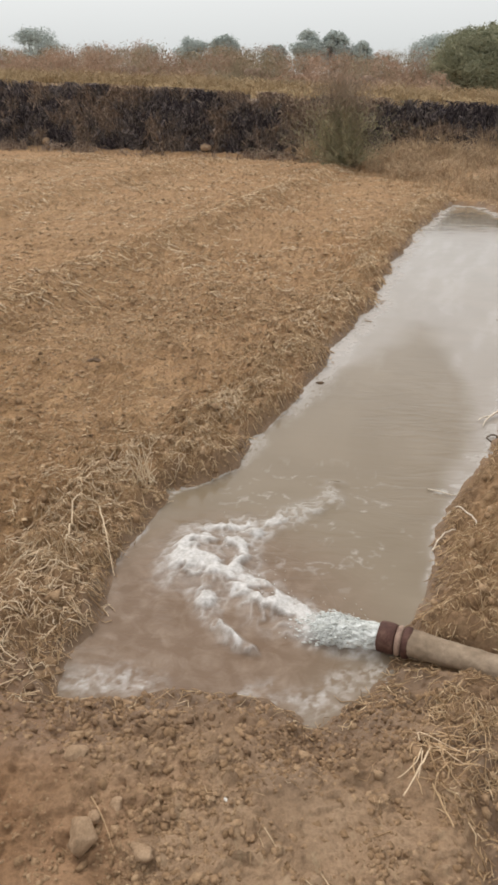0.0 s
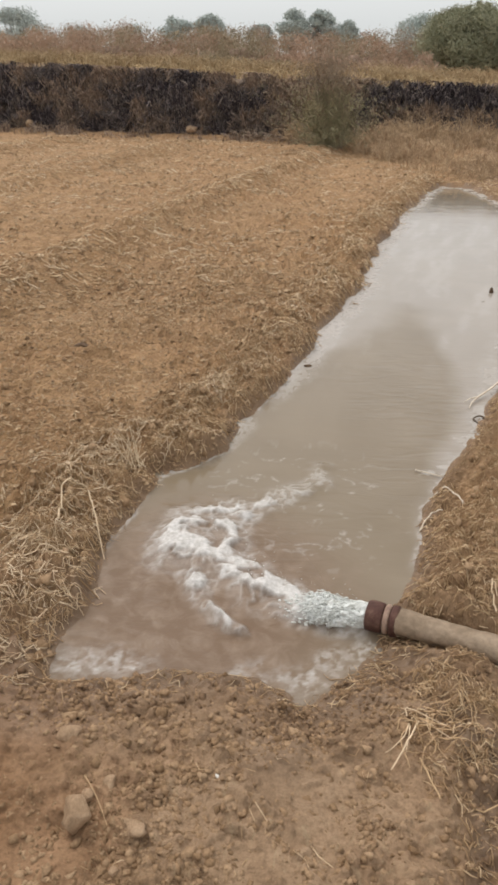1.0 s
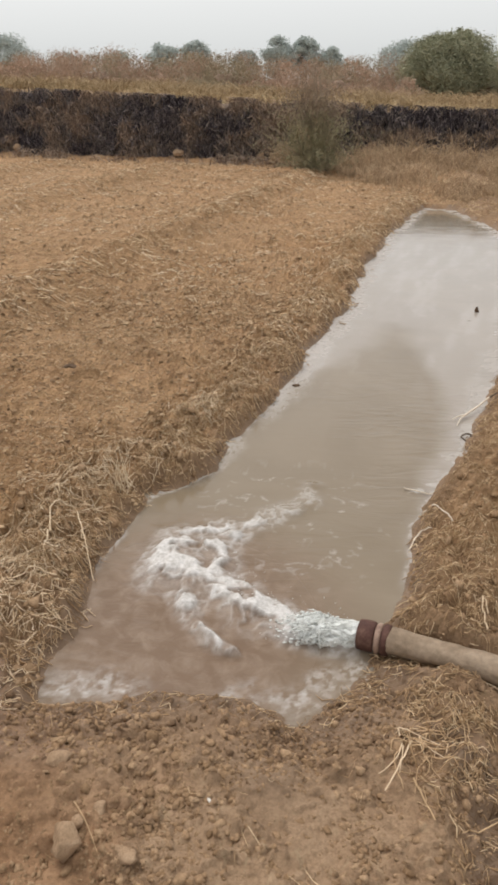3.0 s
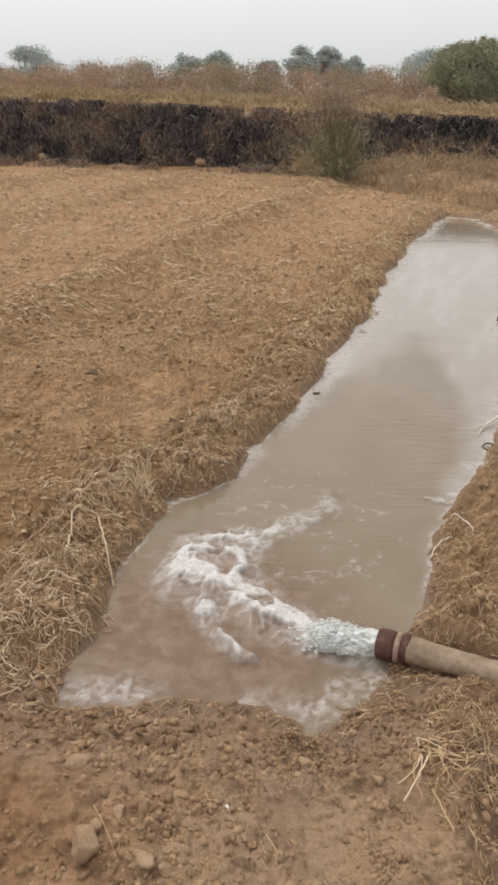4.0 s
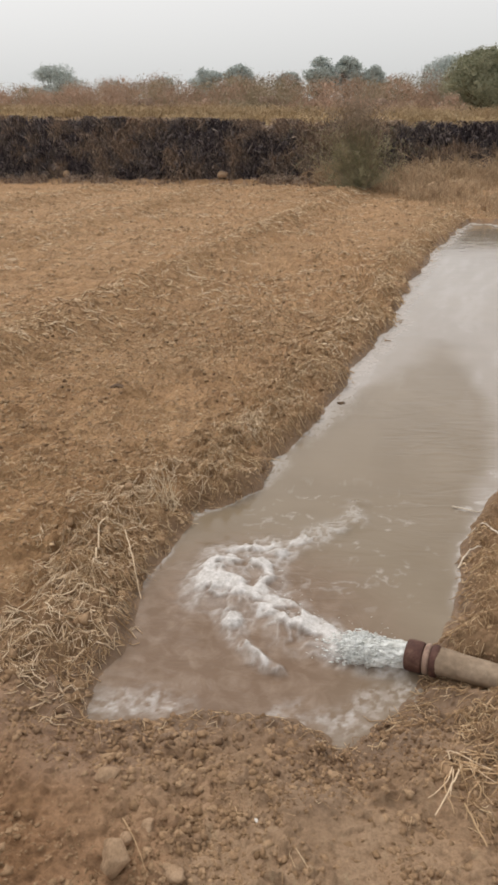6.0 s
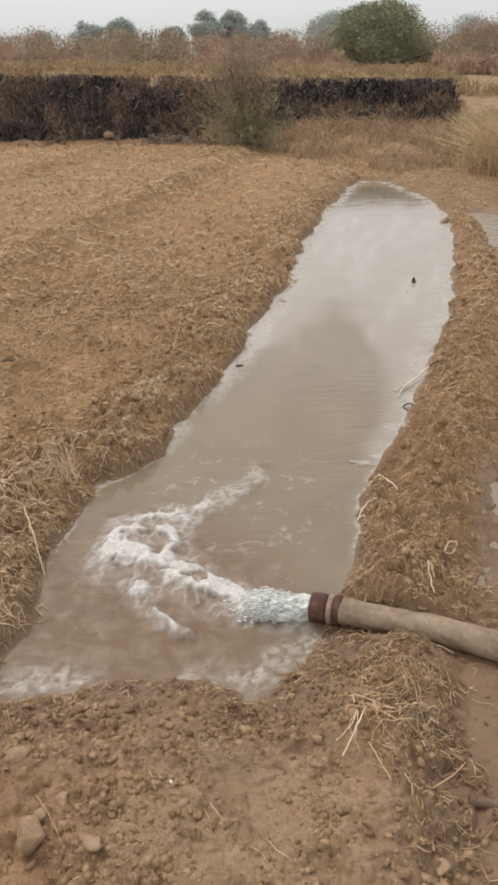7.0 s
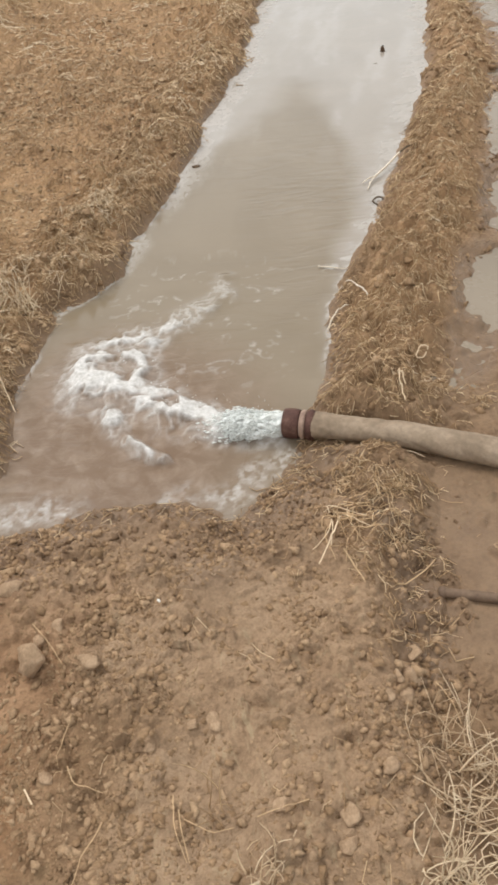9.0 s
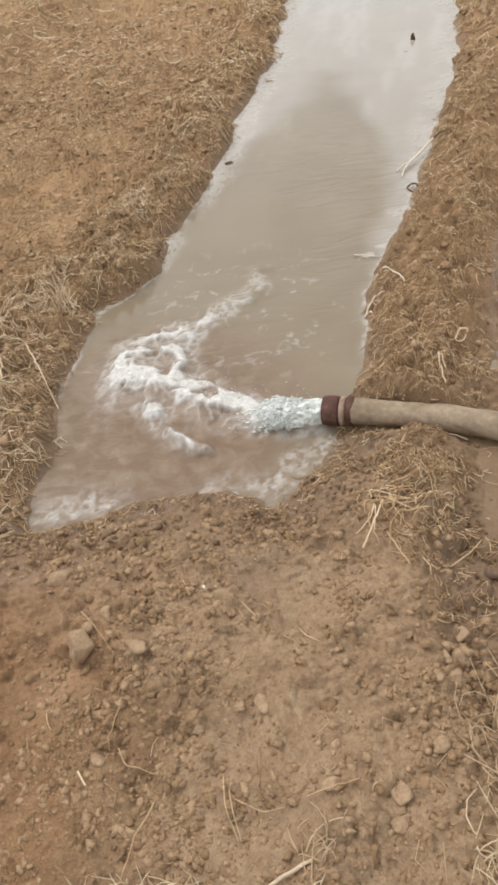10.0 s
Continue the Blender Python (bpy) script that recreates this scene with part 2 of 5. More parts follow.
def strands(points, radii, sides=3):
    """Stalks: points n x k x 3 along each stalk, radii n x k. Returns verts and quads, one island a stalk."""
    n, k, _ = points.shape
    tan = np.gradient(points, axis=1)
    tan /= np.linalg.norm(tan, axis=2, keepdims=True) + 1e-9
    ref = np.where(np.abs(tan[..., 2:3]) > 0.8, np.array([1.0, 0, 0]), np.array([0, 0, 1.0]))
    a = np.cross(tan, ref)
    a /= np.linalg.norm(a, axis=2, keepdims=True) + 1e-9
    b = np.cross(tan, a)
    ang = np.arange(sides) * 2 * np.pi / sides + 0.5
    ring = points[:, :, None] + radii[:, :, None, None] * (np.cos(ang)[:, None] * a[:, :, None] + np.sin(ang)[:, None] * b[:, :, None])
    verts = ring.reshape(-1, 3)
    idx = np.arange(n * k * sides).reshape(n, k, sides)
    nxt = np.roll(idx, -1, axis=2)
    faces = np.stack([idx[:, :-1], nxt[:, :-1], nxt[:, 1:], idx[:, 1:]], -1).reshape(-1, 4)
    return verts, faces


def blades(cx, cy, cz, size, tilt, rng):
    """Small leaf lozenges at the given places, one island a leaf."""
    n = len(cx)
    d = rng.normal(size=(n, 3))
    d[:, 2] *= tilt
    d /= np.linalg.norm(d, axis=1, keepdims=True)
    e = np.cross(d, rng.normal(size=(n, 3)))
    e /= np.linalg.norm(e, axis=1, keepdims=True)
    c = np.stack([cx, cy, cz], 1)
    s = np.asarray(size)[:, None]
    up = np.cross(d, e) * s * 0.12
    v = np.stack([c - d * s, c + e * s * 0.38 + up, c + d * s, c - e * s * 0.38 + up], 1).reshape(-1, 3)
    return v, np.arange(4 * n).reshape(n, 4)


def ico(level):
    bm = bmesh.new()
    bmesh.ops.create_icosphere(bm, subdivisions=level, radius=1)
    v = np.array([p.co[:] for p in bm.verts])
    f = np.array([[q.index for q in face.verts] for face in bm.faces])
    bm.free()
    return v, f


ICO1, ICO2, ICO3 = ico(1), ico(2), ico(3)
OCTA = (np.array([(1, 0, 0), (0, 1, 0), (-1, 0, 0), (0, -1, 0), (0, 0, 1), (0, 0, -1)], float),
        np.array([(0, 1, 4), (1, 2, 4), (2, 3, 4), (3, 0, 4), (1, 0, 5), (2, 1, 5), (3, 2, 5), (0, 3, 5)]))


def lumps(x, y, z, size, rng, base=ICO1, rough=0.46, squash=0.75):
    """Crumbs of earth, one island each."""
    bv, bf = base
    n, m = len(x), len(bv)
    r = 1 + rough * (rng.random((n, m)) - 0.5) * 2
    stretch = np.stack([0.75 + 0.5 * rng.random(n), 0.75 + 0.5 * rng.random(n), squash * (0.7 + 0.5 * rng.random(n))], 1)
    v = bv[None] * r[..., None] * (stretch * np.asarray(size)[:, None])[:, None]
    t = rng.random(n) * 6.283
    c, s = np.cos(t)[:, None], np.sin(t)[:, None]
    v = np.stack([v[..., 0] * c - v[..., 1] * s, v[..., 0] * s + v[..., 1] * c, v[..., 2]], -1)
    v += np.stack([x, y, z], 1)[:, None]
    return v.reshape(-1, 3), (bf[None] + (np.arange(n) * m)[:, None, None]).reshape(-1, 3)


# ---- materials ----
def material(name):
    m = bpy.data.materials.new(name)
    m.use_nodes = True
    n = m.node_tree.nodes
    return m, n, m.node_tree.links, n["Principled BSDF"]


def noise_node(n, l, scale, detail=4, rough=0.6, vec=None, distort=0.0):
    t = n.new("ShaderNodeTexNoise")
    t.inputs["Scale"].default_value = scale
    t.inputs["Detail"].default_value = detail
    t.inputs["Roughness"].default_value = rough
    t.inputs["Distortion"].default_value = distort
    if vec is None:
        c = n.new("ShaderNodeTexCoord")
        vec = c.outputs["Object"]
    l.new(vec, t.inputs["Vector"])
    return t.outputs["Fac"]


def ramp(n, l, fac, stops):
    r = n.new("ShaderNodeValToRGB")
    e = r.color_ramp.elements
    while len(e) < len(stops):
        e.new(0.5)
    for el, (p, c) in zip(e, stops):
        el.position, el.color = p, (*c, 1) if len(c) == 3 else c
    l.new(fac, r.inputs["Fac"])
    return r.outputs["Color"]


def mix(n, l, fac, a, b, mode="MIX"):
    m = n.new("ShaderNodeMix")
    m.data_type, m.blend_type = "RGBA", mode
    for sock, v in ((m.inputs["Factor"], fac), (m.inputs["A"], a), (m.inputs["B"], b)):
        if isinstance(v, (int, float)):
            sock.default_value = v
        elif isinstance(v, tuple):
            sock.default_value = (*v, 1)
        else:
            l.new(v, sock)
    return m.outputs["Result"]


def bump(n, l, height, strength, dist, out, before=None):
    b = n.new("ShaderNodeBump")
    b.inputs["Strength"].default_value = strength
    b.inputs["Distance"].default_value = dist
    l.new(height, b.inputs["Height"])
    if before is not None:
        l.new(before, b.inputs["Normal"])
    if out is not None:
        l.new(b.outputs["Normal"], out)
    return b.outputs["Normal"]


def attr(n, name):
    a = n.new("ShaderNodeAttribute")
    a.attribute_name = name
    return a.outputs["Fac"]


def ranged(n, l, fac, a, b, lo, hi):
    r = n.new("ShaderNodeMapRange")
    for i, v in zip((1, 2, 3, 4), (a, b, lo, hi)):
        r.inputs[i].default_value = v
    l.new(fac, r.inputs[0])
    return r.outputs[0]


def soil_material():
    m, n, l, p = material("tilled_soil")
    big = noise_node(n, l, 0.9, 4, 0.6)
    mid_n = noise_node(n, l, 9.0, 5, 0.65)
    fine = noise_node(n, l, 70.0, 4, 0.7)
    dry = ramp(n, l, mid_n, [(0.32, (0.330, 0.205, 0.115)), (0.5, (0.410, 0.260, 0.148)), (0.70, (0.475, 0.310, 0.182))])
    red = ramp(n, l, mid_n, [(0.30, (0.325, 0.187, 0.098)), (0.5, (0.400, 0.236, 0.125)), (0.70, (0.465, 0.288, 0.158))])
    base = mix(n, l, ranged(n, l, big, 0.46, 0.72, 0, 0.7), dry, red)
    grain = ramp(n, l, fine, [(0.3, (0.60, 0.58, 0.56)), (0.58, (1.05, 1.05, 1.05))])
    base = mix(n, l, 0.8, base, grain, "MULTIPLY")
    # chaff in the tilled earth
    c = n.new("ShaderNodeTexCoord")
    mp = n.new("ShaderNodeMapping")
    mp.inputs["Scale"].default_value = (1.0, 0.45, 1.0)
    mp.inputs["Rotation"].default_value = (0, 0, 0.9)
    l.new(c.outputs["Object"], mp.inputs["Vector"])
    chaff = noise_node(n, l, 24.0, 3, 0.75, mp.outputs["Vector"], 1.2)
    patch = noise_node(n, l, 1.6, 3, 0.6)
    cf = n.new("ShaderNodeMath")
    cf.operation = "MULTIPLY"
    l.new(ranged(n, l, chaff, 0.56, 0.70, 0, 0.75), cf.inputs[0])
    l.new(ranged(n, l, patch, 0.35, 0.6, 0.15, 1), cf.inputs[1])
    base = mix(n, l, cf.outputs[0], base, (0.47, 0.335, 0.190))
    base = mix(n, l, 1.0, base, (0.73, 0.73, 0.73), "MULTIPLY")
    base = mix(n, l, attr(n, "pale"), base, mix(n, l, 1.0, base, (1.14, 1.21, 1.32), "MULTIPLY"))
    turned = ramp(n, l, noise_node(n, l, 13.0, 6, 0.7, mp.outputs["Vector"], 0.6), [(0.34, (1.15, 1.105, 1.02)), (0.50, (1.45, 1.41, 1.30)), (0.66, (1.72, 1.69, 1.56))])
    base = mix(n, l, attr(n, "tilled"), base, mix(n, l, 1.0, base, turned, "MULTIPLY"))
    base = mix(n, l, attr(n, "ruddy"), base, mix(n, l, 1.0, base, (1.0, 0.87, 0.77), "MULTIPLY"))
    grass = ramp(n, l, noise_node(n, l, 3.0, 6, 0.75), [(0.3, (0.19, 0.125, 0.075)), (0.52, (0.33, 0.225, 0.13)), (0.7, (0.42, 0.30, 0.175))])
    base = mix(n, l, attr(n, "turf"), base, grass)
    wetc = mix(n, l, 0.72, base, (0.150, 0.099, 0.064))
    wet = attr(n, "wet")
    base = mix(n, l, wet, base, wetc)
    l.new(base, p.inputs["Base Color"])
    l.new(ranged(n, l, wet, 0.35, 0.95, 0.95, 0.22), p.inputs["Roughness"])
    p.inputs["Specular IOR Level"].default_value = 0.3
    dusty = n.new("ShaderNodeMath")
    dusty.operation = "MULTIPLY"
    l.new(ranged(n, l, wet, 0.1, 0.8, 0.8, 0.45), dusty.inputs[0])
    l.new(ranged(n, l, attr(n, "pale"), 0.0, 1.0, 1.0, 0.8), dusty.inputs[1])
    keep = dusty.outputs[0]
    first = n.new("ShaderNodeBump")
    first.inputs["Distance"].default_value = 0.022
    furrow = n.new("ShaderNodeBump")
    furrow.inputs["Distance"].default_value = 0.07
    l.new(attr(n, "tilled"), furrow.inputs["Strength"])
    l.new(noise_node(n, l, 11.0, 6, 0.7, mp.outputs["Vector"], 0.4), furrow.inputs["Height"])
    l.new(furrow.outputs["Normal"], first.inputs["Normal"])
    l.new(keep, first.inputs["Strength"])
    l.new(noise_node(n, l, 38.0, 6, 0.75), first.inputs["Height"])
    second = n.new("ShaderNodeBump")
    second.inputs["Distance"].default_value = 0.006
    l.new(keep, second.inputs["Strength"])
    l.new(noise_node(n, l, 130.0, 4, 0.7), second.inputs["Height"])
    l.new(first.outputs["Normal"], second.inputs["Normal"])
    l.new(second.outputs["Normal"], p.inputs["Normal"])
    return m


def island_material(name, stops, rough=0.85, grain=60.0, contrast=0.5, spec=0.25, relief=0.0, other=None, clump=0.0):
    """Colour picked afresh for every loose piece of the mesh, or drifting from clump to clump, with grain on top."""
    m, n, l, p = material(name)
    g = n.new("ShaderNodeNewGeometry")
    pick = g.outputs["Random Per Island"]
    # slow noise puts lit and shaded foliage clumps into the colour
    if clump:
        both = n.new("ShaderNodeMix")
        both.inputs["Factor"].default_value = 0.72
        l.new(pick, both.inputs["A"])
        l.new(ranged(n, l, noise_node(n, l, clump, 3, 0.55), 0.32, 0.68, 0, 1), both.inputs["B"])
        pick = both.outputs["Result"]
    col = ramp(n, l, pick, stops)
    if other:
        col = mix(n, l, ranged(n, l, noise_node(n, l, 0.22, 2, 0.5), 0.47, 0.60, 0, 0.8), col, other)
    gr = ramp(n, l, noise_node(n, l, grain, 4, 0.65), [(0.3, (1 - contrast,) * 3), (0.68, (1 + 0.3 * contrast,) * 3)])
    l.new(mix(n, l, 0.85, col, gr, "MULTIPLY"), p.inputs["Base Color"])
    p.inputs["Roughness"].default_value = rough
    p.inputs["Specular IOR Level"].default_value = spec
    if relief:
        bump(n, l, noise_node(n, l, grain * 1.7, 4, 0.6), 0.6, relief, p.inputs["Normal"])
    return m


def mottled(name, stops, scale, rough=0.8, bump_scale=40.0, bump_dist=0.004, metal=0.0, spec=0.35):
    m, n, l, p = material(name)
    col = ramp(n, l, noise_node(n, l, scale, 6, 0.65), stops)
    fine = ramp(n, l, noise_node(n, l, scale * 7, 4, 0.6), [(0.3, (0.7, 0.7, 0.7)), (0.65, (1.1, 1.1, 1.1))])
    l.new(mix(n, l, 0.7, col, fine, "MULTIPLY"), p.inputs["Base Color"])
    p.inputs["Roughness"].default_value = rough
    p.inputs["Metallic"].default_value = metal
    p.inputs["Specular IOR Level"].default_value = spec
    bump(n, l, noise_node(n, l, bump_scale, 5, 0.65), 0.6, bump_dist, p.inputs["Normal"])
    return m


def water_material(name, foamy=True, ripple=1.0):
    m, n, l, p = material(name)
    silt = ramp(n, l, noise_node(n, l, 1.3, 4, 0.55, distort=0.8), [(0.3, (0.190, 0.149, 0.102)), (0.7, (0.234, 0.187, 0.133))])
    if foamy:
        red = attr(n, "churn")
        silt = mix(n, l, red, silt, (0.165, 0.110, 0.073))
        dirt = noise_node(n, l, 13.0, 5, 0.65, distort=0.5)
        both = n.new("ShaderNodeMath")
        both.operation = "MULTIPLY"
        l.new(ranged(n, l, dirt, 0.44, 0.70, 0, 0.85), both.inputs[0])
        l.new(red, both.inputs[1])
        silt = mix(n, l, both.outputs[0], silt, (0.25, 0.185, 0.136))
        foam = attr(n, "foam")
        white = ramp(n, l, noise_node(n, l, 55, 4, 0.7), [(0.3, (0.38, 0.36, 0.33)), (0.62, (0.62, 0.60, 0.58))])
        silt = mix(n, l, foam, silt, white)
        pale_amount = attr(n, "paleness")
        silt = mix(n, l, pale_amount, silt, (0.50, 0.470, 0.450))
        top = n.new("ShaderNodeMath")
        top.operation = "MAXIMUM"
        l.new(ranged(n, l, foam, 0, 0.6, 0.05, 0.8), top.inputs[0])
        l.new(ranged(n, l, red, 0, 1, 0.05, 0.42), top.inputs[1])
        l.new(ranged(n, l, red, 0, 1, 0.5, 0.30), p.inputs["Specular IOR Level"])
        l.new(top.outputs[0], p.inputs["Roughness"])
    else:
        silt = mix(n, l, 0.10, silt, (0.42, 0.37, 0.335))
        l.new(ranged(n, l, noise_node(n, l, 6.0, 5, 0.65), 0.35, 0.65, 0.10, 0.45), p.inputs["Roughness"])
        p.inputs["Specular IOR Level"].default_value = 0.40
    l.new(silt, p.inputs["Base Color"])
    p.inputs["IOR"].default_value = 1.333
    c = n.new("ShaderNodeTexCoord")
    mp = n.new("ShaderNodeMapping")
    mp.inputs["Rotation"].default_value = (0, 0, 0.28)
    mp.inputs["Scale"].default_value = (0.5, 1.5, 1.0)
    l.new(c.outputs["Object"], mp.inputs["Vector"])
    first = bump(n, l, noise_node(n, l, 4.0, 3, 0.5, mp.outputs["Vector"], 0.6), 0.15 * ripple, 0.02, None)
    if foamy:
        swell = n.new("ShaderNodeBump")
        swell.inputs["Distance"].default_value = 0.035
        l.new(attr(n, "wave"), swell.inputs["Strength"])
        l.new(noise_node(n, l, 7.5, 3, 0.55, mp.outputs["Vector"], 1.2), swell.inputs["Height"])
        l.new(first, swell.inputs["Normal"])
        first = swell.outputs["Normal"]
    bump(n, l, noise_node(n, l, 26.0, 3, 0.55), 0.10 * ripple, 0.004, p.inputs["Normal"], first)
    return m


SOIL = soil_material()
STRAW = island_material("dry_straw", [(0.0, (0.28, 0.172, 0.090)), (0.4, (0.46, 0.305, 0.168)), (0.78, (0.60, 0.425, 0.250)), (1.0, (0.80, 0.63, 0.42))], 0.65, 60.0, 0.25)
PALE_STRAW = island_material("bleached_straw", [(0.0, (0.52, 0.375, 0.235)), (0.5, (0.68, 0.52, 0.35)), (1.0, (0.84, 0.69, 0.50))], 0.65, 60.0, 0.25)
CLOD = island_material("crumbled_earth", [(0.0, (0.25, 0.158, 0.088)), (0.5, (0.33, 0.214, 0.124)), (1.0, (0.41, 0.280, 0.170))], 0.95, 120.0, 0.35, 0.15, 0.006)
DARK_CLOD = island_material("damp_earth", [(0.0, (0.09, 0.055, 0.034)), (1.0, (0.14, 0.090, 0.056))], 0.8, 70.0, 0.45, 0.2, 0.006)
DAMP = island_material("damp_crumbs", [(0.0, (0.155, 0.095, 0.056)), (0.6, (0.225, 0.142, 0.083)), (1.0, (0.30, 0.195, 0.116))], 0.9, 90.0, 0.5, 0.2, 0.006)
TURNED = island_material("turned_earth", [(0.0, (0.27, 0.175, 0.099)), (0.5, (0.385, 0.264, 0.158)), (1.0, (0.52, 0.372, 0.232))], 0.95, 40.0, 0.5, 0.15)
BURNT = island_material("burnt_stalks", [(0.0, (0.036, 0.029, 0.034)), (0.45, (0.078, 0.064, 0.070)), (0.75, (0.165, 0.138, 0.142)), (1.0, (0.42, 0.35, 0.325))], 0.9, 12.0)
TAN_STALK = island_material("tan_stalks", [(0.0, (0.19, 0.128, 0.094)), (0.5, (0.33, 0.235, 0.172)), (1.0, (0.52, 0.40, 0.295))], 0.85, 12.0, 0.4)
CHAR = mottled("charred_bank", [(0.3, (0.036, 0.029, 0.031)), (0.48, (0.095, 0.077, 0.076)), (0.64, (0.29, 0.22, 0.165))], 2.2, 0.95, 9.0, 0.05)
DRY_GRASS = island_material("dry_grass", [(0.0, (0.34, 0.225, 0.135)), (0.5, (0.52, 0.365, 0.225)), (1.0, (0.68, 0.51, 0.33))], 0.8, 8.0, 0.35)
SCRUB = island_material("russet_scrub", [(0.0, (0.25, 0.165, 0.115)), (0.4, (0.42, 0.285, 0.205)), (0.75, (0.54, 0.385, 0.285)), (1.0, (0.66, 0.50, 0.38))], 0.85, 3.0, 0.30, other=(0.40, 0.295, 0.215), clump=0.9)
# darker than the scrub leaves: the bushes' inner shade is in this colour
SHADED_CORE = mottled("shade_toned_russet", [(0.30, (0.17, 0.115, 0.082)), (0.5, (0.26, 0.178, 0.128)), (0.72, (0.36, 0.255, 0.19))], 5.0, 0.95, 14.0, 0.12)
DUSTY = island_material("dusty_twigs", [(0.0, (0.26, 0.195, 0.142)), (0.5, (0.35, 0.272, 0.20)), (1.0, (0.44, 0.355, 0.265))], 0.85, 6.0, 0.3, clump=3.0)
OLIVE_SCRUB = island_material("olive_scrub", [(0.0, (0.25, 0.205, 0.135)), (0.5, (0.34, 0.28, 0.185)), (1.0, (0.44, 0.365, 0.25))], 0.85, 3.0, 0.3, clump=0.9)
ASHEN = island_material("ashen_stalks", [(0.0, (0.11, 0.090, 0.086)), (0.6, (0.23, 0.188, 0.168)), (1.0, (0.42, 0.345, 0.29))], 0.9, 12.0)
GOLD_GRASS = island_material("golden_grass", [(0.0, (0.42, 0.285, 0.145)), (0.5, (0.60, 0.44, 0.25)), (1.0, (0.74, 0.58, 0.36))], 0.8, 8.0, 0.3)
GREEN_GRASS = island_material("yellowing_grass", [(0.0, (0.30, 0.205, 0.110)), (0.6, (0.44, 0.315, 0.175)), (1.0, (0.56, 0.425, 0.255))], 0.8, 3.0, 0.3)
LEAF = island_material("olive_leaves", [(0.0, (0.19, 0.205, 0.130)), (0.5, (0.32, 0.325, 0.212)), (1.0, (0.45, 0.435, 0.295))], 0.65, 4.0, 0.3, clump=1.6)
# leaf green paled towards grey: distance haze painted into the colour
HAZED_LEAF = island_material("haze_paled_leaves", [(0.0, (0.42, 0.47, 0.445)), (1.0, (0.50, 0.55, 0.525))], 0.9, 2.0, 0.1, clump=0.7)
SHRUB_LEAF = island_material("dusty_shrub_leaves", [(0.0, (0.25, 0.235, 0.140)), (0.5, (0.335, 0.310, 0.185)), (1.0, (0.44, 0.385, 0.245))], 0.75, 6.0, 0.3, clump=4.0)
BARK = mottled("bark", [(0.3, (0.07, 0.05, 0.035)), (0.7, (0.17, 0.125, 0.085))], 6.0, 0.9, 20.0, 0.02)
WATER = water_material("muddy_water")
PUDDLE = water_material("puddle_water", False, 0.35)
STONE = mottled("grey_stone", [(0.3, (0.20, 0.145, 0.100)), (0.7, (0.34, 0.255, 0.180))], 7.0, 0.85, 30.0, 0.01)
PALE = mottled("pale_stone", [(0.3, (0.62, 0.58, 0.52)), (0.7, (0.80, 0.77, 0.72))], 20.0, 0.7, 60.0, 0.002)
BLEACHED = mottled("bleached_fibre", [(0.3, (0.60, 0.50, 0.39)), (0.7, (0.82, 0.73, 0.61))], 30.0, 0.75)
DRY_CLOD = mottled("dry_clod", [(0.3, (0.25, 0.165, 0.100)), (0.5, (0.345, 0.235, 0.148)), (0.72, (0.43, 0.305, 0.200))], 30.0, 0.95, 110.0, 0.004, 0.0, 0.15)
CREAM_STRAW = mottled("cream_straw", [(0.3, (0.62, 0.48, 0.32)), (0.7, (0.84, 0.69, 0.49))], 25.0, 0.7)
PALE_WOOD = mottled("bleached_wood", [(0.3, (0.40, 0.30, 0.20)), (0.7, (0.62, 0.50, 0.37))], 25.0, 0.8)
HOSE = mottled("mud_caked_canvas", [(0.3, (0.190, 0.136, 0.090)), (0.52, (0.262, 0.194, 0.133)), (0.75, (0.37, 0.285, 0.205))], 8.0, 0.8, 90.0, 0.003)
RUST = mottled("rusty_iron", [(0.3, (0.060, 0.028, 0.022)), (0.55, (0.105, 0.050, 0.038)), (0.75, (0.19, 0.115, 0.085))], 22.0, 0.7, 80.0, 0.003, 0.35)
BAND = mottled("muddy_rubber_band", [(0.3, (0.22, 0.14, 0.105)), (0.7, (0.40, 0.28, 0.21))], 30.0, 0.7, 80.0, 0.002)
MUD_PIPE = mottled("muddy_pipe", [(0.3, (0.10, 0.062, 0.040)), (0.7, (0.21, 0.140, 0.092))], 14.0, 0.75, 60.0, 0.003)


def foam_material():
    m, n, l, p = material("white_froth")
    c = n.new("ShaderNodeTexCoord")
    mp = n.new("ShaderNodeMapping")
    mp.inputs["Rotation"].default_value = (0, 0, 0.37)
    mp.inputs["Scale"].default_value = (0.45, 1.3, 1.3)
    l.new(c.outputs["Object"], mp.inputs["Vector"])
    f = noise_node(n, l, 44, 5, 0.7, mp.outputs["Vector"], 0.8)
    l.new(ramp(n, l, f, [(0.30, (0.46, 0.46, 0.42)), (0.47, (0.64, 0.655, 0.625)), (0.66, (0.79, 0.81, 0.795))]), p.inputs["Base Color"])
    p.inputs["Roughness"].default_value = 0.38
    p.inputs["Subsurface Weight"].default_value = 0.15
    p.inputs["Subsurface Radius"].default_value = (0.02, 0.02, 0.02)
    bump(n, l, noise_node(n, l, 110, 5, 0.65), 0.6, 0.008, p.inputs["Normal"])
    return m


FROTH = foam_material()

# ---- ground ----
def graded(fine_lo, fine_hi, step, lo, grow_lo, hi, grow_hi):
    mid = np.arange(fine_lo, fine_hi, step)
    up, s, v = [], step, mid[-1]
    while v < hi:
        s *= grow_hi
        v += s
        up.append(v)
    down, s, v = [], step, mid[0]
    while v > lo:
        s *= grow_lo
        v -= s
        down.append(v)
    return np.array(down[::-1] + list(mid) + up)


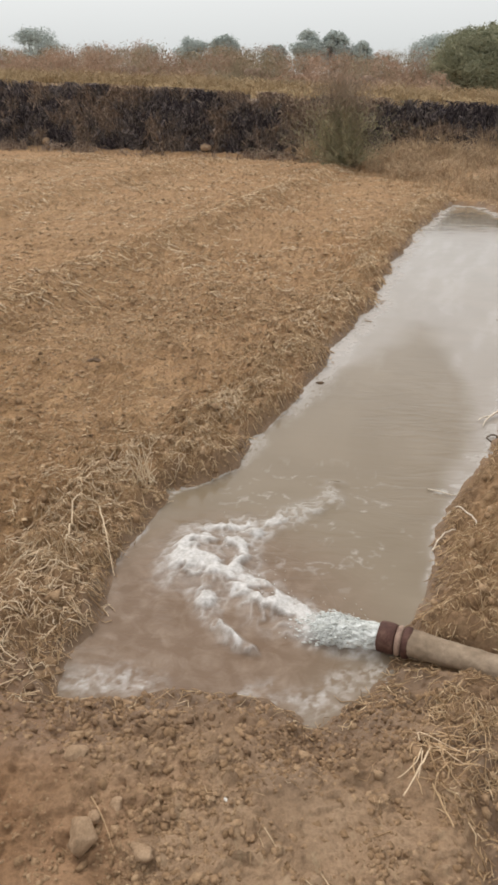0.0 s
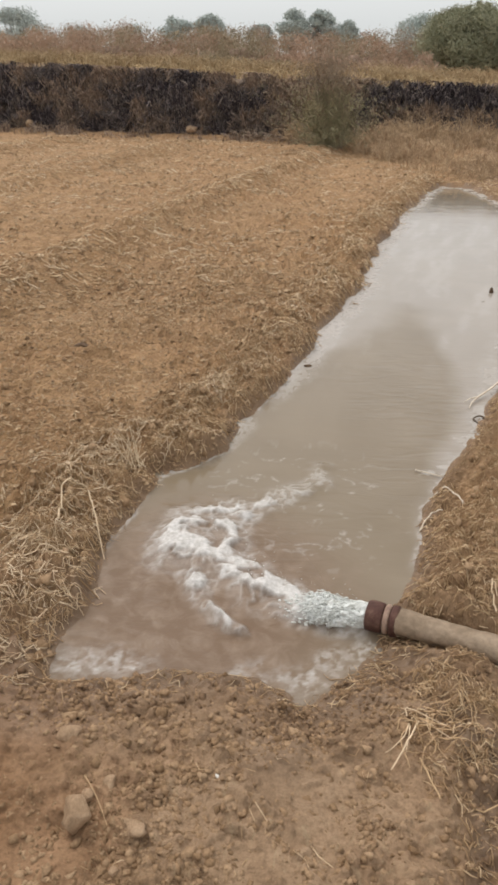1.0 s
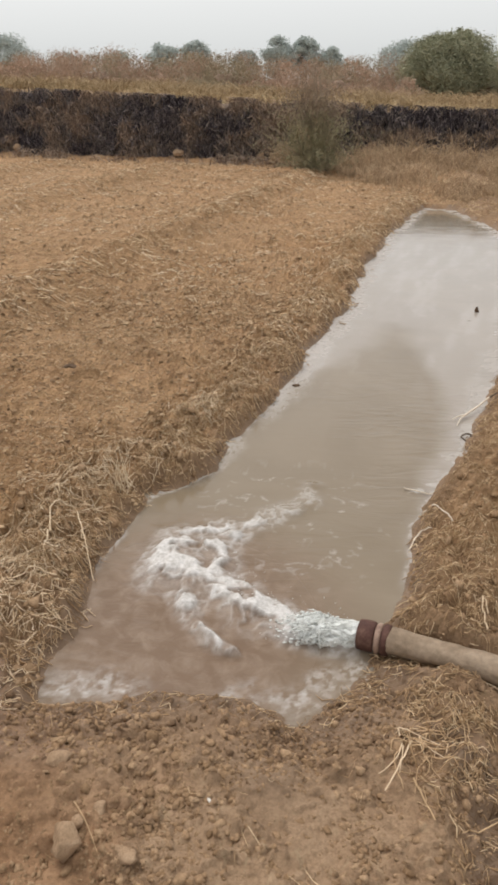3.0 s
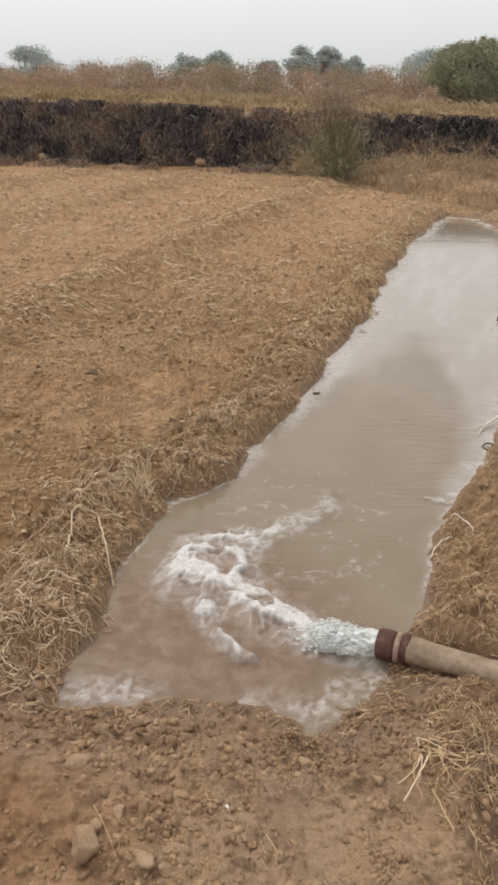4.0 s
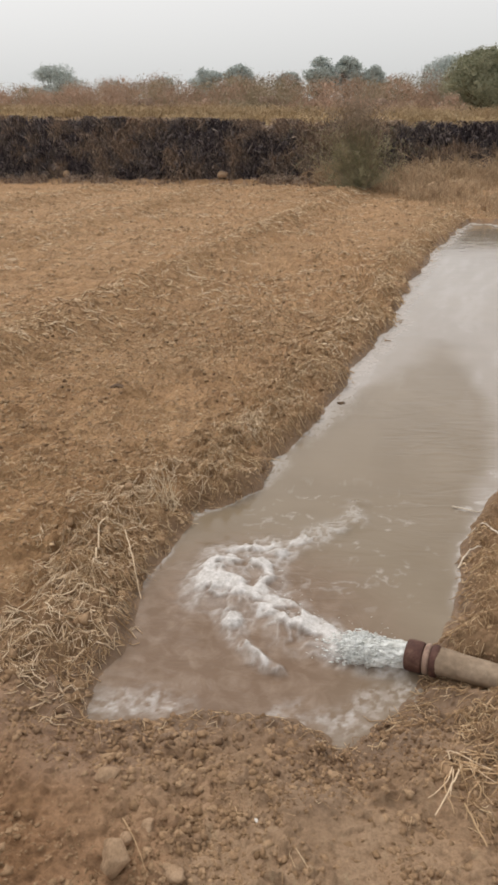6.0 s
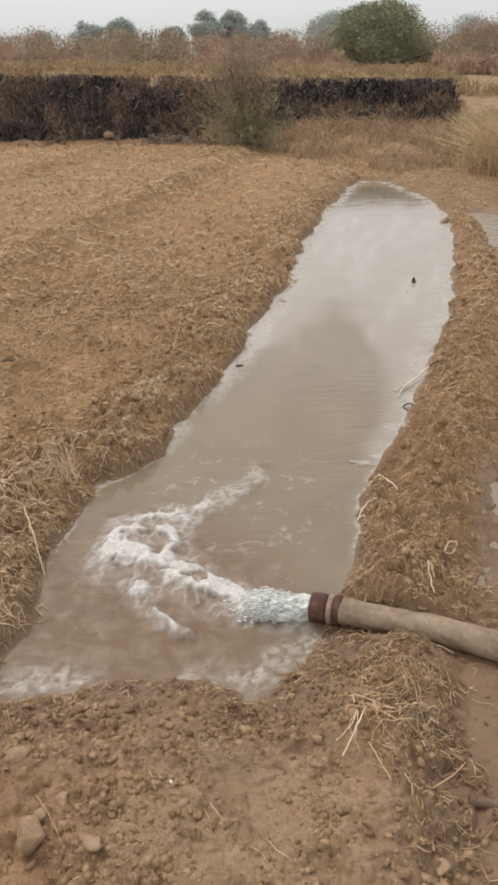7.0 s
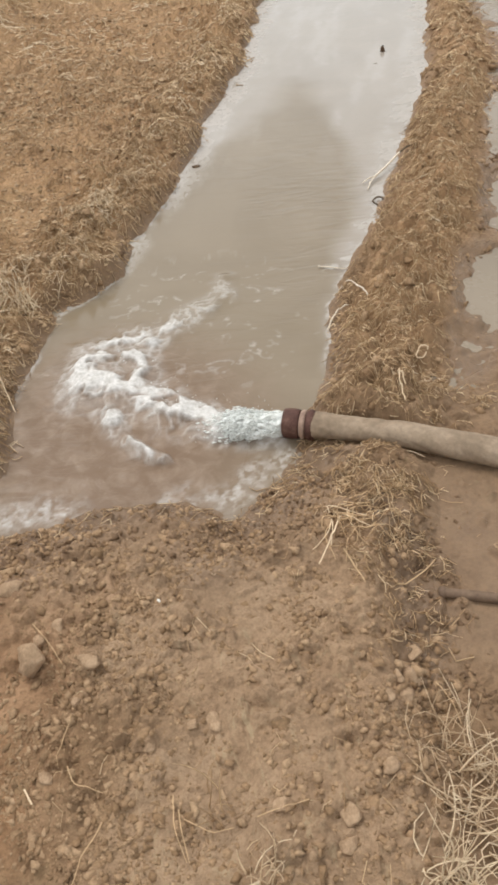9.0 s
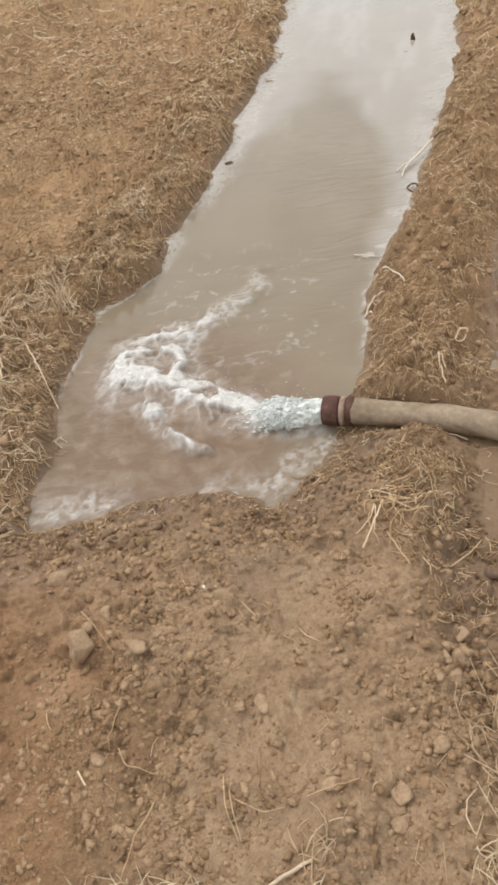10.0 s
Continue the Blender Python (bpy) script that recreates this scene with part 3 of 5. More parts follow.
def build_ground():
    xs = graded(-0.85, 0.85, 0.0062, -26, 1.024, 26, 1.03)
    xs = np.concatenate([-np.geomspace(3000, 28, 14), xs, np.geomspace(28, 3000, 14)])
    ys = graded(0.45, 1.70, 0.0060, -40, 1.12, 26, 1.0105)
    ys = np.concatenate([-np.geomspace(3000, 50, 8), ys, np.geomspace(27, 4000, 44)])
    x, y, faces = sheet(xs, ys)
    h, wet, turf, _, pale = terrain(x, y)
    tilled = smooth(0.02, 0.17, shore_dist(x, y)) * np.where(x < 0.27 * y - 0.3, 1.0, 0.55 * (y < 9)) * smooth(1.7, 2.6, y) * (1 - turf) * (0.7 + 0.6 * fbm(x, y, 1.2, 3, 3))
    ruddy = (1 - smooth(1.45, 1.9, y)) * smooth(-0.05, -0.50, x + 0.8 * (fbm(x, y, 0.3, 3, 4) - 0.5)) * smooth(0.02, 0.1, shore_dist(x, y)) * 0.8
    me = mesh_from("ground", np.stack([x, y, h], 1), faces, SOIL, {"wet": wet, "turf": turf, "pale": pale, "tilled": tilled, "ruddy": ruddy})
    tagged(new("ground", me), "reddish-brown tilled field soil with low earth ridges", "soil", kind="structure")


build_ground()

# ---- water ----
JET = [(0.35, 1.85), (0.22, 1.90), (0.12, 1.94), (-0.02, 2.03), (-0.14, 2.16), (-0.30, 2.27)]
CURL = [(-0.30, 2.24), (-0.34, 2.36), (-0.28, 2.50), (-0.10, 2.57), (0.02, 2.63), (0.20, 2.78), (0.27, 2.95)]
INNER = [(-0.06, 2.08), (-0.16, 2.24), (-0.15, 2.40), (-0.07, 2.52)]
TAIL = [(-0.31, 2.25), (-0.24, 2.05), (-0.15, 1.87), (-0.04, 1.81)]
EDGE_A = [(-0.62, 1.63), (-0.52, 1.61), (-0.40, 1.62)]
EDGE_C = [(0.70, 2.90), (0.76, 2.93), (0.80, 3.02)]
EDGE_D = [(2.40, 12.12), (2.66, 12.06), (2.90, 11.95)]
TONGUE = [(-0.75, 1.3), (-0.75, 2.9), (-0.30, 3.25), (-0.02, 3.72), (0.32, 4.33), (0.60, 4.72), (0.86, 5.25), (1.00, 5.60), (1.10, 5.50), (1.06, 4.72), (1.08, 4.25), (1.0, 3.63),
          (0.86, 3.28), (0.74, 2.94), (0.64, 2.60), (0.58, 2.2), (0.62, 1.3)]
EDGE_B = [(-0.02, 1.61), (0.08, 1.58), (0.15, 1.56), (0.24, 1.65), (0.36, 1.74)]


def foam_field(x, y):
    """Strength of the froth, 0 to 1, and how churned the water is."""
    wx = x + 0.05 * (fbm(x, y, 0.12, 3, 1) - 0.5) * 2
    wy = y + 0.05 * (fbm(x, y, 0.12, 3, 3) - 0.5) * 2
    strong, foam = np.zeros(x.shape), np.zeros(x.shape)
    lace = 1 - np.abs(2 * fbm(wx, wy, 0.04, 3, 2) - 1) * 2.0
    web = 0.7 * (1 - np.abs(2 * fbm(wx, wy, 0.12, 3, 5) - 1) * 2.6) + 0.4 * lace
    for k, (line, w0, w1, s0, s1) in enumerate(((JET, 0.085, 0.17, 1.35, 1.15), (CURL, 0.17, 0.07, 1.2, 0.50), (INNER, 0.12, 0.09, 1.1, 1.0), (TAIL, 0.08, 0.03, 1.15, 0.9))):
        d, f = seg_dist(wx, wy, line)
        size = sum(math.dist(p, q) for p, q in zip(line, line[1:]))
        env = (s0 + (s1 - s0) * f) * (1 - smooth(0, 1, d / (w0 + (w1 - w0) * f) * 0.75))
        # strings drawn out along the flow
        run = fbm(f * size * 0.5 + 3 * k, d * 1.25, 0.075, 4, k + 1)
        puff = fbm(wx, wy, 0.07, 4, k + 3)
        strong = np.maximum(strong, env)
        foam = np.maximum(foam, smooth(0.46, 0.96, env * (0.62 * run + 0.36 * puff + 0.66 * np.clip(web, 0, 1))))
    veil = smooth(0.05, 0.6, strong) * (0.16 + 0.34 * smooth(0.35, 0.9, lace)) * smooth(0.25, 0.6, fbm(wx, wy, 0.09, 3, 6))
    foam = np.maximum(foam, veil)
    d, _ = seg_dist(wx, wy, EDGE_A)
    e, _ = seg_dist(wx, wy, EDGE_B)
    fringe = np.maximum(1 - smooth(0.01, 0.12, d), 0.9 * (1 - smooth(0.0, 0.105, e)))
    streak = fbm(x * 0.5 + y, y - x, 0.035, 3, 7)
    foam = np.maximum(foam, 0.62 * fringe * (0.45 + 0.55 * smooth(0.40, 0.62, streak)) * (0.30 + 0.8 * np.clip(lace, 0, 1)) * smooth(0.28, 0.60, fbm(x, y, 0.018, 3, 3)))
    d, _ = seg_dist(wx, wy, EDGE_C)
    e, _ = seg_dist(x, y, EDGE_D)
    foam = np.maximum(foam, np.maximum(0.7 * (1 - smooth(0.0, 0.05, d)) * smooth(0.35, 0.6, streak), 0.75 * (1 - smooth(0.02, 0.12, e + 0.10 * (fbm(x, y, 0.2, 3, 2) - 0.4)))))
    # flecks drifting up the channel
    fleck = smooth(0.62, 0.72, fbm(wx * 1.3 + wy * 0.5, wy * 1.6, 0.07, 3, 4)) * (1 - smooth(0.1, 0.6, np.hypot((x - 0.15) / 0.5, (y - 2.65) / 0.6) - 0.5))
    foam = np.maximum(foam, 0.20 * fleck * smooth(0.5, 0.8, lace))
    # pale scum along the banks
    sd = shore_dist(x, y)
    scum = (1 - smooth(0.0, 0.10 + 0.16 * smooth(3.0, 5.0, y), -sd)) * smooth(0.42, 0.62, fbm(x * 1.2, y, 0.12, 4, 1) + 0.08)
    foam = np.maximum(foam, 0.30 * scum * smooth(2.7, 3.4, y) * (0.5 + smooth(0.2, 0.7, lace)))
    lip = (1 - smooth(0.004, 0.030 + 0.03 * smooth(3, 6, y), -sd)) * smooth(0.36, 0.58, fbm(x, y, 0.16, 3, 2)) * smooth(1.9, 2.4, y)
    foam = np.maximum(foam, 0.55 * lip * (0.4 + 0.6 * smooth(0.1, 0.7, lace)))
    churn = 1 - smooth(0.25, 0.8, np.hypot(x + 0.25, (y - 1.95) * 0.9))
    return foam, churn, strong


def build_water():
    xs = np.concatenate([np.arange(-0.85, 0.75, 0.0065), np.arange(0.75, 3.35, 0.03)])
    ys = np.concatenate([np.arange(1.40, 3.05, 0.0065), np.linspace(3.06, 12.4, 330)])
    x, y, faces = sheet(xs, ys)
    sd = shore_dist(x, y)
    foam, churn, strong = foam_field(x, y)
    s = np.clip(strong, 0, 1)
    # paler colour on the still water, parted by the current
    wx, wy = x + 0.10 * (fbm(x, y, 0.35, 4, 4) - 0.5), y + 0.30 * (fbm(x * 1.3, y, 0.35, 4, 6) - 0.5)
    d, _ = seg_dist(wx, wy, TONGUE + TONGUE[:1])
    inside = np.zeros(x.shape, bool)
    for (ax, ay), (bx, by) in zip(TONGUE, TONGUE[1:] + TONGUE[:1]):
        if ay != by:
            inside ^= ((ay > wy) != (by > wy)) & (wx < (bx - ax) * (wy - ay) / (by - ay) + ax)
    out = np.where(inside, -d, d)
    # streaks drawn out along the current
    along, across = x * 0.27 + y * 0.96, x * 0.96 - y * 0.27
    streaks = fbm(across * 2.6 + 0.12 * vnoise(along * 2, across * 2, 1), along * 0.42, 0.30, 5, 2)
    paleness = smooth(-0.05 - 0.16 * smooth(4.6, 5.6, y), 0.09 + 0.10 * smooth(4.6, 5.6, y), out) * (0.86 + 0.20 * smooth(0.30, 0.72, streaks))
    paleness += 0.22 * smooth(-0.35, 0.0, out) * smooth(0.55, 0.72, streaks) * smooth(3.6, 4.6, y)
    paleness += 0.12 * smooth(0.62, 0.74, fbm(across * 2.5, along, 0.16, 4, 5)) * smooth(0.0, 0.3, out)
    paleness *= 1 - 0.8 * smooth(9.6, 10.8, y + 0.8 * fbm(x, y, 0.5, 3, 1))
    paleness *= 0.34
    z = 0.030 * s * (0.1 + fbm(x, y, 0.10, 3, 2)) + 0.030 * foam * strong * (0.1 + fbm(x, y, 0.05, 3, 6)) + 0.020 * churn * (fbm(x, y, 0.15, 3, 5) - 0.5)
    z += 0.006 * (fbm(x * 0.6, y, 0.22, 2, 3) - 0.5) * (1 - smooth(2.5, 4.5, y)) - 0.004
    z *= smooth(0.03, -0.05, sd)
    wave = 0.24 * smooth(2.1, 2.9, y) * (1 - smooth(3.6, 5.2, y)) * smooth(0.38, 0.60, fbm(x, y, 0.8, 3, 3)) + 0.30 * churn
    keep = (sd[faces].min(1) < 0.10)
    v, f, at = trimmed(np.stack([x, y, z], 1), faces, keep, {"foam": foam, "churn": churn, "paleness": paleness, "wave": wave})
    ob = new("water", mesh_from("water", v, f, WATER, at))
    tagged(ob, "muddy brown irrigation water with white churned froth", "water", kind="structure")
    # shallow puddles on the wet track
    xs, ys = np.arange(0.55, 4.6, 0.03), np.arange(1.05, 9.2, 0.03)
    x, y, faces = sheet(xs, ys)
    keep = puddle_depth(x, y)[faces].max(1) > 0.03
    keep &= shore_dist(x, y)[faces].min(1) > 0.2
    v, f, _ = trimmed(np.stack([x, y, np.full(len(x), 0.0045)], 1), faces, keep)
    tagged(new("puddle", mesh_from("puddle", v, f, PUDDLE)), "thin muddy puddle on the wet track", "puddle", kind="structure")


build_water()


def tube(name, line, radii, mat, sides=28, flat=1.0, wob=0.0, rings=None, crease=0.0):
    """A round or flattened tube along a line of places."""
    line = np.array(line, float)
    t = np.linspace(0, len(line) - 1, rings or (len(line) - 1) * 14 + 1)
    pts = np.stack([np.interp(t, np.arange(len(line)), line[:, i]) for i in range(3)], 1)
    for _ in range(6):
        pts[1:-1] = 0.25 * pts[:-2] + 0.5 * pts[1:-1] + 0.25 * pts[2:]
    rad = np.interp(t, np.linspace(0, len(line) - 1, len(radii)), radii)
    tan = np.gradient(pts, axis=0)
    tan /= np.linalg.norm(tan, axis=1, keepdims=True)
    side = np.cross(tan, (0, 0, 1.0))
    side /= np.linalg.norm(side, axis=1, keepdims=True)
    up = np.cross(side, tan)
    a = np.arange(sides) * 2 * np.pi / sides
    dist = np.linspace(0, 1, len(pts))
    r = rad[:, None] * (1 + wob * (fbm(np.cos(a)[None] * 2 + 0 * rad[:, None], np.sin(a)[None] * 2 + dist[:, None] * 18, 0.9, 3, 2) - 0.5))
    if crease:
        r = r * (1 + crease * np.exp(-(((a[None] - 2.35 + 0.25 * np.sin(9 * dist[:, None])) / 0.16) ** 2)) - 0.8 * crease * np.exp(-(((a[None] - 5.6) / 0.5) ** 2)))
    v = pts[:, None] + r[..., None] * (flat * np.cos(a)[None, :, None] * side[:, None] + np.sin(a)[None, :, None] * up[:, None])
    n = len(pts)
    idx = np.arange(n * sides).reshape(n, sides)
    nxt = np.roll(idx, -1, 1)
    f = np.stack([idx[:-1], idx[1:], nxt[1:], nxt[:-1]], -1).reshape(-1, 4)
    v = v.reshape(-1, 3)
    return mesh_from(name, v, f, mat)


def ring_band(name, a, b, r_out, r_in, mat, bulge=0.0, sides=36, flare=0.0):
    """A hollow collar between two places, with rounded lips."""
    a, b = np.array(a, float), np.array(b, float)
    ax = (b - a) / np.linalg.norm(b - a)
    side = np.cross(ax, (0, 0, 1.0))
    side /= np.linalg.norm(side)
    up = np.cross(side, ax)
    L = np.linalg.norm(b - a)
    prof = [(0.0, r_in), (0.0, r_out - 0.004 + flare), (0.004, r_out + flare), (0.35 * L, r_out + bulge), (0.65 * L, r_out + bulge), (L - 0.004, r_out), (L, r_out - 0.004), (L, r_in), (0.5 * L, r_in), (0.0, r_in)]
    t = np.arange(sides) * 2 * np.pi / sides
    rings = []
    for d, r in prof[:-1]:
        rr = r * (1 + 0.012 * np.sin(3 * t + 40 * d))
        rings.append(a + ax * d + rr[:, None] * (np.cos(t)[:, None] * side + np.sin(t)[:, None] * up))
    v = np.array(rings).reshape(-1, 3)
    k = len(rings)
    idx = np.arange(k * sides).reshape(k, sides)
    idx = np.vstack([idx, idx[:1]])
    nxt = np.roll(idx, -1, 1)
    f = np.stack([idx[:-1], idx[1:], nxt[1:], nxt[:-1]], -1).reshape(-1, 4)
    return mesh_from(name, v, f, mat)


def build_hose():
    base = new("discharge_hose")
    base.location = (0.45, 1.80, 0.0)
    tagged(base, "mud-caked canvas irrigation hose lying on the earth ridge", "hose")
    tip = np.array([0.352, 1.842, 0.056])
    ax = np.array([0.475, 1.795, 0.060]) - tip
    ax /= np.linalg.norm(ax)
    at = lambda d: tip + ax * d
    pieces = [ring_band("pipe_end", at(0.0), at(0.056), 0.0495, 0.041, RUST, 0.0015),
              ring_band("clamp_band", at(0.057), at(0.078), 0.0475, 0.038, BAND, 0.002),
              ring_band("clamp_ring", at(0.079), at(0.106), 0.0500, 0.038, RUST, 0.002)]
    labels = ["rusty dark red iron pipe end", "pale pinkish muddy band", "rusty clamp ring"]
    line = [at(0.10), at(0.16), (0.60, 1.748, 0.060), (0.72, 1.697, 0.062), (0.835, 1.638, 0.060), (0.985, 1.560, 0.056), (1.25, 1.42, 0.046), (1.8, 1.16, 0.05), (2.6, 0.95, 0.06), (3.6, 0.9, 0.08)]
    pieces.append(tube("hose_body", line, [0.0455, 0.040, 0.0375, 0.0415, 0.044, 0.0455, 0.046, 0.045, 0.045, 0.045], HOSE, 44, 1.12, 0.20, 220, 0.07))
    labels.append("flattened tan canvas hose caked in dry mud")
    for me, lab in zip(pieces, labels):
        ob = part(me.name, me, base, lab)
        ob.matrix_parent_inverse = Matrix.Translation((-0.45, -1.80, 0.0))
    # the jet that pours out of the pipe end
    n, sides = 80, 60
    f = np.linspace(0, 1, n)
    cx, cy = tip[0] + 0.03 - 0.30 * f, tip[1] - 0.008 + 0.080 * f + 0.03 * f * f
    cz = tip[2] - 0.006 - 0.075 * f**1.4
    r = 0.0365 + 0.034 * f**1.1
    r[-28:] *= np.linspace(1, 0.25, 28)
    a = np.arange(sides) * 2 * np.pi / sides
    rough = np.clip(f * 5, 0, 1)[:, None]
    ca, sa, ff = np.cos(a)[None], np.sin(a)[None], f[:, None]
    rr = r[:, None] * (1 + rough * (0.5 * (fbm(ca * 0.9 + 2.4 * ff, sa * 0.9 + 1.5 * ff, 0.55, 3, 1) - 0.5) + 0.6 * (fbm(ca * 2.2 + 9 * ff, sa * 2.2 - 6 * ff, 0.4, 3, 4) - 0.5)))
    dx, dy = 0.36, 0.93
    v = np.stack([cx[:, None] + rr * np.cos(a) * dx * 1.1, cy[:, None] + rr * np.cos(a) * dy * 1.1, cz[:, None] + rr * np.sin(a)], -1).reshape(-1, 3)
    idx = np.arange(n * sides).reshape(n, sides)
    nxt = np.roll(idx, -1, 1)
    q = np.stack([idx[:-1], idx[1:], nxt[1:], nxt[:-1]], -1).reshape(-1, 4)
    # froth boiling over the jet
    rng = np.random.default_rng(17)
    k = 3600
    t = rng.random(k) ** 0.7
    i = (t * (n - 1)).astype(int)
    b = rng.uniform(0, math.pi, k)
    push = r[i] * (rng.uniform(0.80, 1.06, k) + 0.55 * t * rng.random(k) ** 3)
    size = rng.uniform(0.0010, 0.0034, k) * (0.45 + 0.75 * np.clip(4 * t, 0, 1))
    lv, lq = lumps(np.zeros(k), np.zeros(k), np.zeros(k), size, rng, ICO1, 0.25, 0.85)
    spot = np.stack([cx[i] + rng.normal(0, 1, k) * (0.004 + 0.026 * t * t) + 0.36 * push * np.cos(b), cy[i] + 0.93 * push * np.cos(b) * 1.15, np.maximum(cz[i] + push * np.sin(b) * 0.95, 0.004)], 1)
    lv = (lv.reshape(k, -1, 3) * np.array([2.1, 0.9, 0.8]) + spot[:, None]).reshape(-1, 3)
    jet = new("water_jet", mesh_from("water_jet", v, q, FROTH))
    tagged(jet, "white frothing jet of water from the pipe end", "water jet", kind="structure")
    tagged(new("froth", mesh_from("froth", lv, lq, FROTH)), "bubbling white froth over the jet", "froth", kind="stuff")
    k = 90
    t = rng.random(k)
    dx2, dy2 = tip[0] - 0.02 - 0.62 * t, tip[1] + 0.02 + 0.40 * t + 0.25 * t * t
    side = rng.normal(0, 0.055, k)
    dz = 0.012 + np.abs(rng.normal(0, 0.020, k)) * (1 - 0.5 * t) + 0.025 * (1 - t) ** 2
    v, q = lumps(dx2 + side * 0.4, dy2 + side, dz, rng.uniform(0.0008, 0.0024, k), rng, ICO1, 0.2, 0.9)
    tagged(new("spray", mesh_from("spray", v, q, FROTH)), "drops of white spray over the churned water", "spray", kind="stuff")
    # thin muddy pipe on the wet track
    line = [(0.655, 1.105, 0.034), (0.74, 1.078, 0.034), (0.82, 1.054, 0.032), (1.1, 0.98, 0.026), (1.7, 0.84, 0.024)]
    thin = new("thin_pipe")
    thin.location = (0.66, 1.1, 0)
    tagged(thin, "thin mud-covered pipe half sunk in wet soil", "pipe")
    for me in (tube("pipe_body", line, [0.0125, 0.0140, 0.0145, 0.0145, 0.0145], MUD_PIPE, 18, 1.0, 0.2, 70), ring_band("pipe_lip", (0.652, 1.106, 0.034), (0.672, 1.100, 0.034), 0.0155, 0.009, MUD_PIPE, 0.001, 18)):
        ob = part(me.name, me, thin)
        ob.matrix_parent_inverse = Matrix.Translation((-0.66, -1.1, 0))


build_hose()


# ---- burnt bank ----
def build_bank():
    us, vs = np.linspace(-16, 5.9, 420), np.linspace(0, 1, 26)
    gx, gv = np.meshgrid(us, vs)
    h = bank_top(gx) + 0.06 - 0.2
    bump_n = fbm(gx, gv * 1.5, 0.8, 4, 3) + 0.5 * fbm(gx, gv * 1.5, 0.22, 3, 1)
    y = bank_base(gx) - 0.12 + 0.62 * gv**1.7 - 0.35 * (bump_n - 0.75) + 0.8 * smooth(5.0, 5.9, gx)
    z = 0.08 + h * gv + (0.10 * (fbm(gx, gv, 0.5, 3, 6) - 0.5) + 0.16 * (fbm(gx, gv * 0, 1.3, 3, 4) - 0.5)) * gv
    y[-1] += 0.7
    z[-1] -= 0.12
    idx = np.arange(gx.size).reshape(gx.shape)
    f = np.stack([idx[:-1, :-1], idx[:-1, 1:], idx[1:, 1:], idx[1:, :-1]], -1).reshape(-1, 4)
    bank = new("embankment", mesh_from("embankment", np.stack([gx, y, z], -1).reshape(-1, 3), f, CHAR))
    tagged(bank, "charred earth bank along the field's far edge", "bank", kind="structure")
    # tussocks of burnt, ashen and unburnt stalks that cover the face
    rng = np.random.default_rng(21)
    n = 2300
    tx, tv = rng.uniform(-15, 5.7, n), rng.random(n) ** 0.95
    size = rng.uniform(0.12, 0.30, n)
    tone = fbm(tx, 2.2 * tv, 0.75, 3, 5) + 0.5 * (fbm(tx, 3 * tv, 0.25, 2, 2) - 0.5) - 0.09 * (tv - 0.45) - 0.05 * smooth(1.8, 2.6, tx) * smooth(4.8, 4.2, tx) + rng.normal(0, 0.085, n)
    tone = tone + 0.14 * np.exp(-(((tx - 0.2) / 0.8) ** 2)) + 0.12 * smooth(4.6, 5.6, tx)
    kinds = (("burnt_brush", BURNT, "burnt black brush covering the bank", "burnt brush", tone < 0.56, 30, 1.0),
             ("ashen_brush", ASHEN, "ash-grey scorched stalks among the burnt brush", "burnt brush", (tone >= 0.46) & (tone < 0.70), 26, 1.0),
             ("dry_stalks", TAN_STALK, "unburnt tan grass hanging among the charred brush", "dry stalks", tone >= 0.635, 34, 1.15))
    for name, mat, label, cat, pick, k, grow in kinds:
        cx, cv, cs = (np.repeat(q[pick], k) for q in (tx, tv, size * grow))
        m = len(cx)
        a = rng.normal(0, 0.55, m)
        arch = rng.uniform(0.15, 1.0, m)
        z0 = 0.08 + (bank_top(cx) - 0.14) * cv
        p0 = np.stack([cx + rng.normal(0, 0.2, m) * cs, bank_base(cx) - 0.20 + 0.62 * cv**1.7 - 0.25 * (fbm(cx, cv * 1.5, 0.5, 3, 3) - 0.5), z0 + rng.normal(0, 0.15, m) * cs], 1)
        p1 = p0 + np.stack([np.sin(a) * cs * 0.45, -cs * rng.uniform(0.15, 0.5, m), cs * arch * 0.42], 1)
        p2 = p1 + np.stack([np.sin(a) * cs * 0.5, -cs * rng.uniform(0.05, 0.4, m), cs * (0.75 - rng.random(m) * 1.9)], 1)
        for p in (p1, p2):
            p[:, 2] = np.clip(p[:, 2], 0.03, bank_top(cx) + 0.05)
        rad = rng.uniform(0.006, 0.015, m)[:, None] * np.array([1.0, 0.9, 0.35])
        verts, faces = strands(np.stack([p0, p1, p2], 1), rad)
        tagged(new(name, mesh_from(name, verts, faces, mat)), label, cat, kind="stuff")


build_bank()


def grass_stuff(name, label, x, y, length, rad, mat, rng, lean=0.45, droop=0.25, category="dry grass"):
    n = len(x)
    z = ground_z(x, y) - 0.01
    a = rng.random(n) * 6.283
    tilt = rng.normal(0, lean, n)
    d = np.stack([np.cos(a) * np.sin(tilt), np.sin(a) * np.sin(tilt), np.cos(tilt)], 1)
    p0 = np.stack([x, y, z], 1)
    L = length[:, None]
    p1 = p0 + d * L * 0.5
    p2 = p0 + d * L * 0.9 + np.stack([np.cos(a) * droop * length, np.sin(a) * droop * length, -0.3 * droop * length], 1)
    verts, faces = strands(np.stack([p0, p1, p2], 1), rad[:, None] * np.array([1.0, 0.8, 0.25]))
    return tagged(new(name, mesh_from(name, verts, faces, mat)), label, category, kind="stuff")


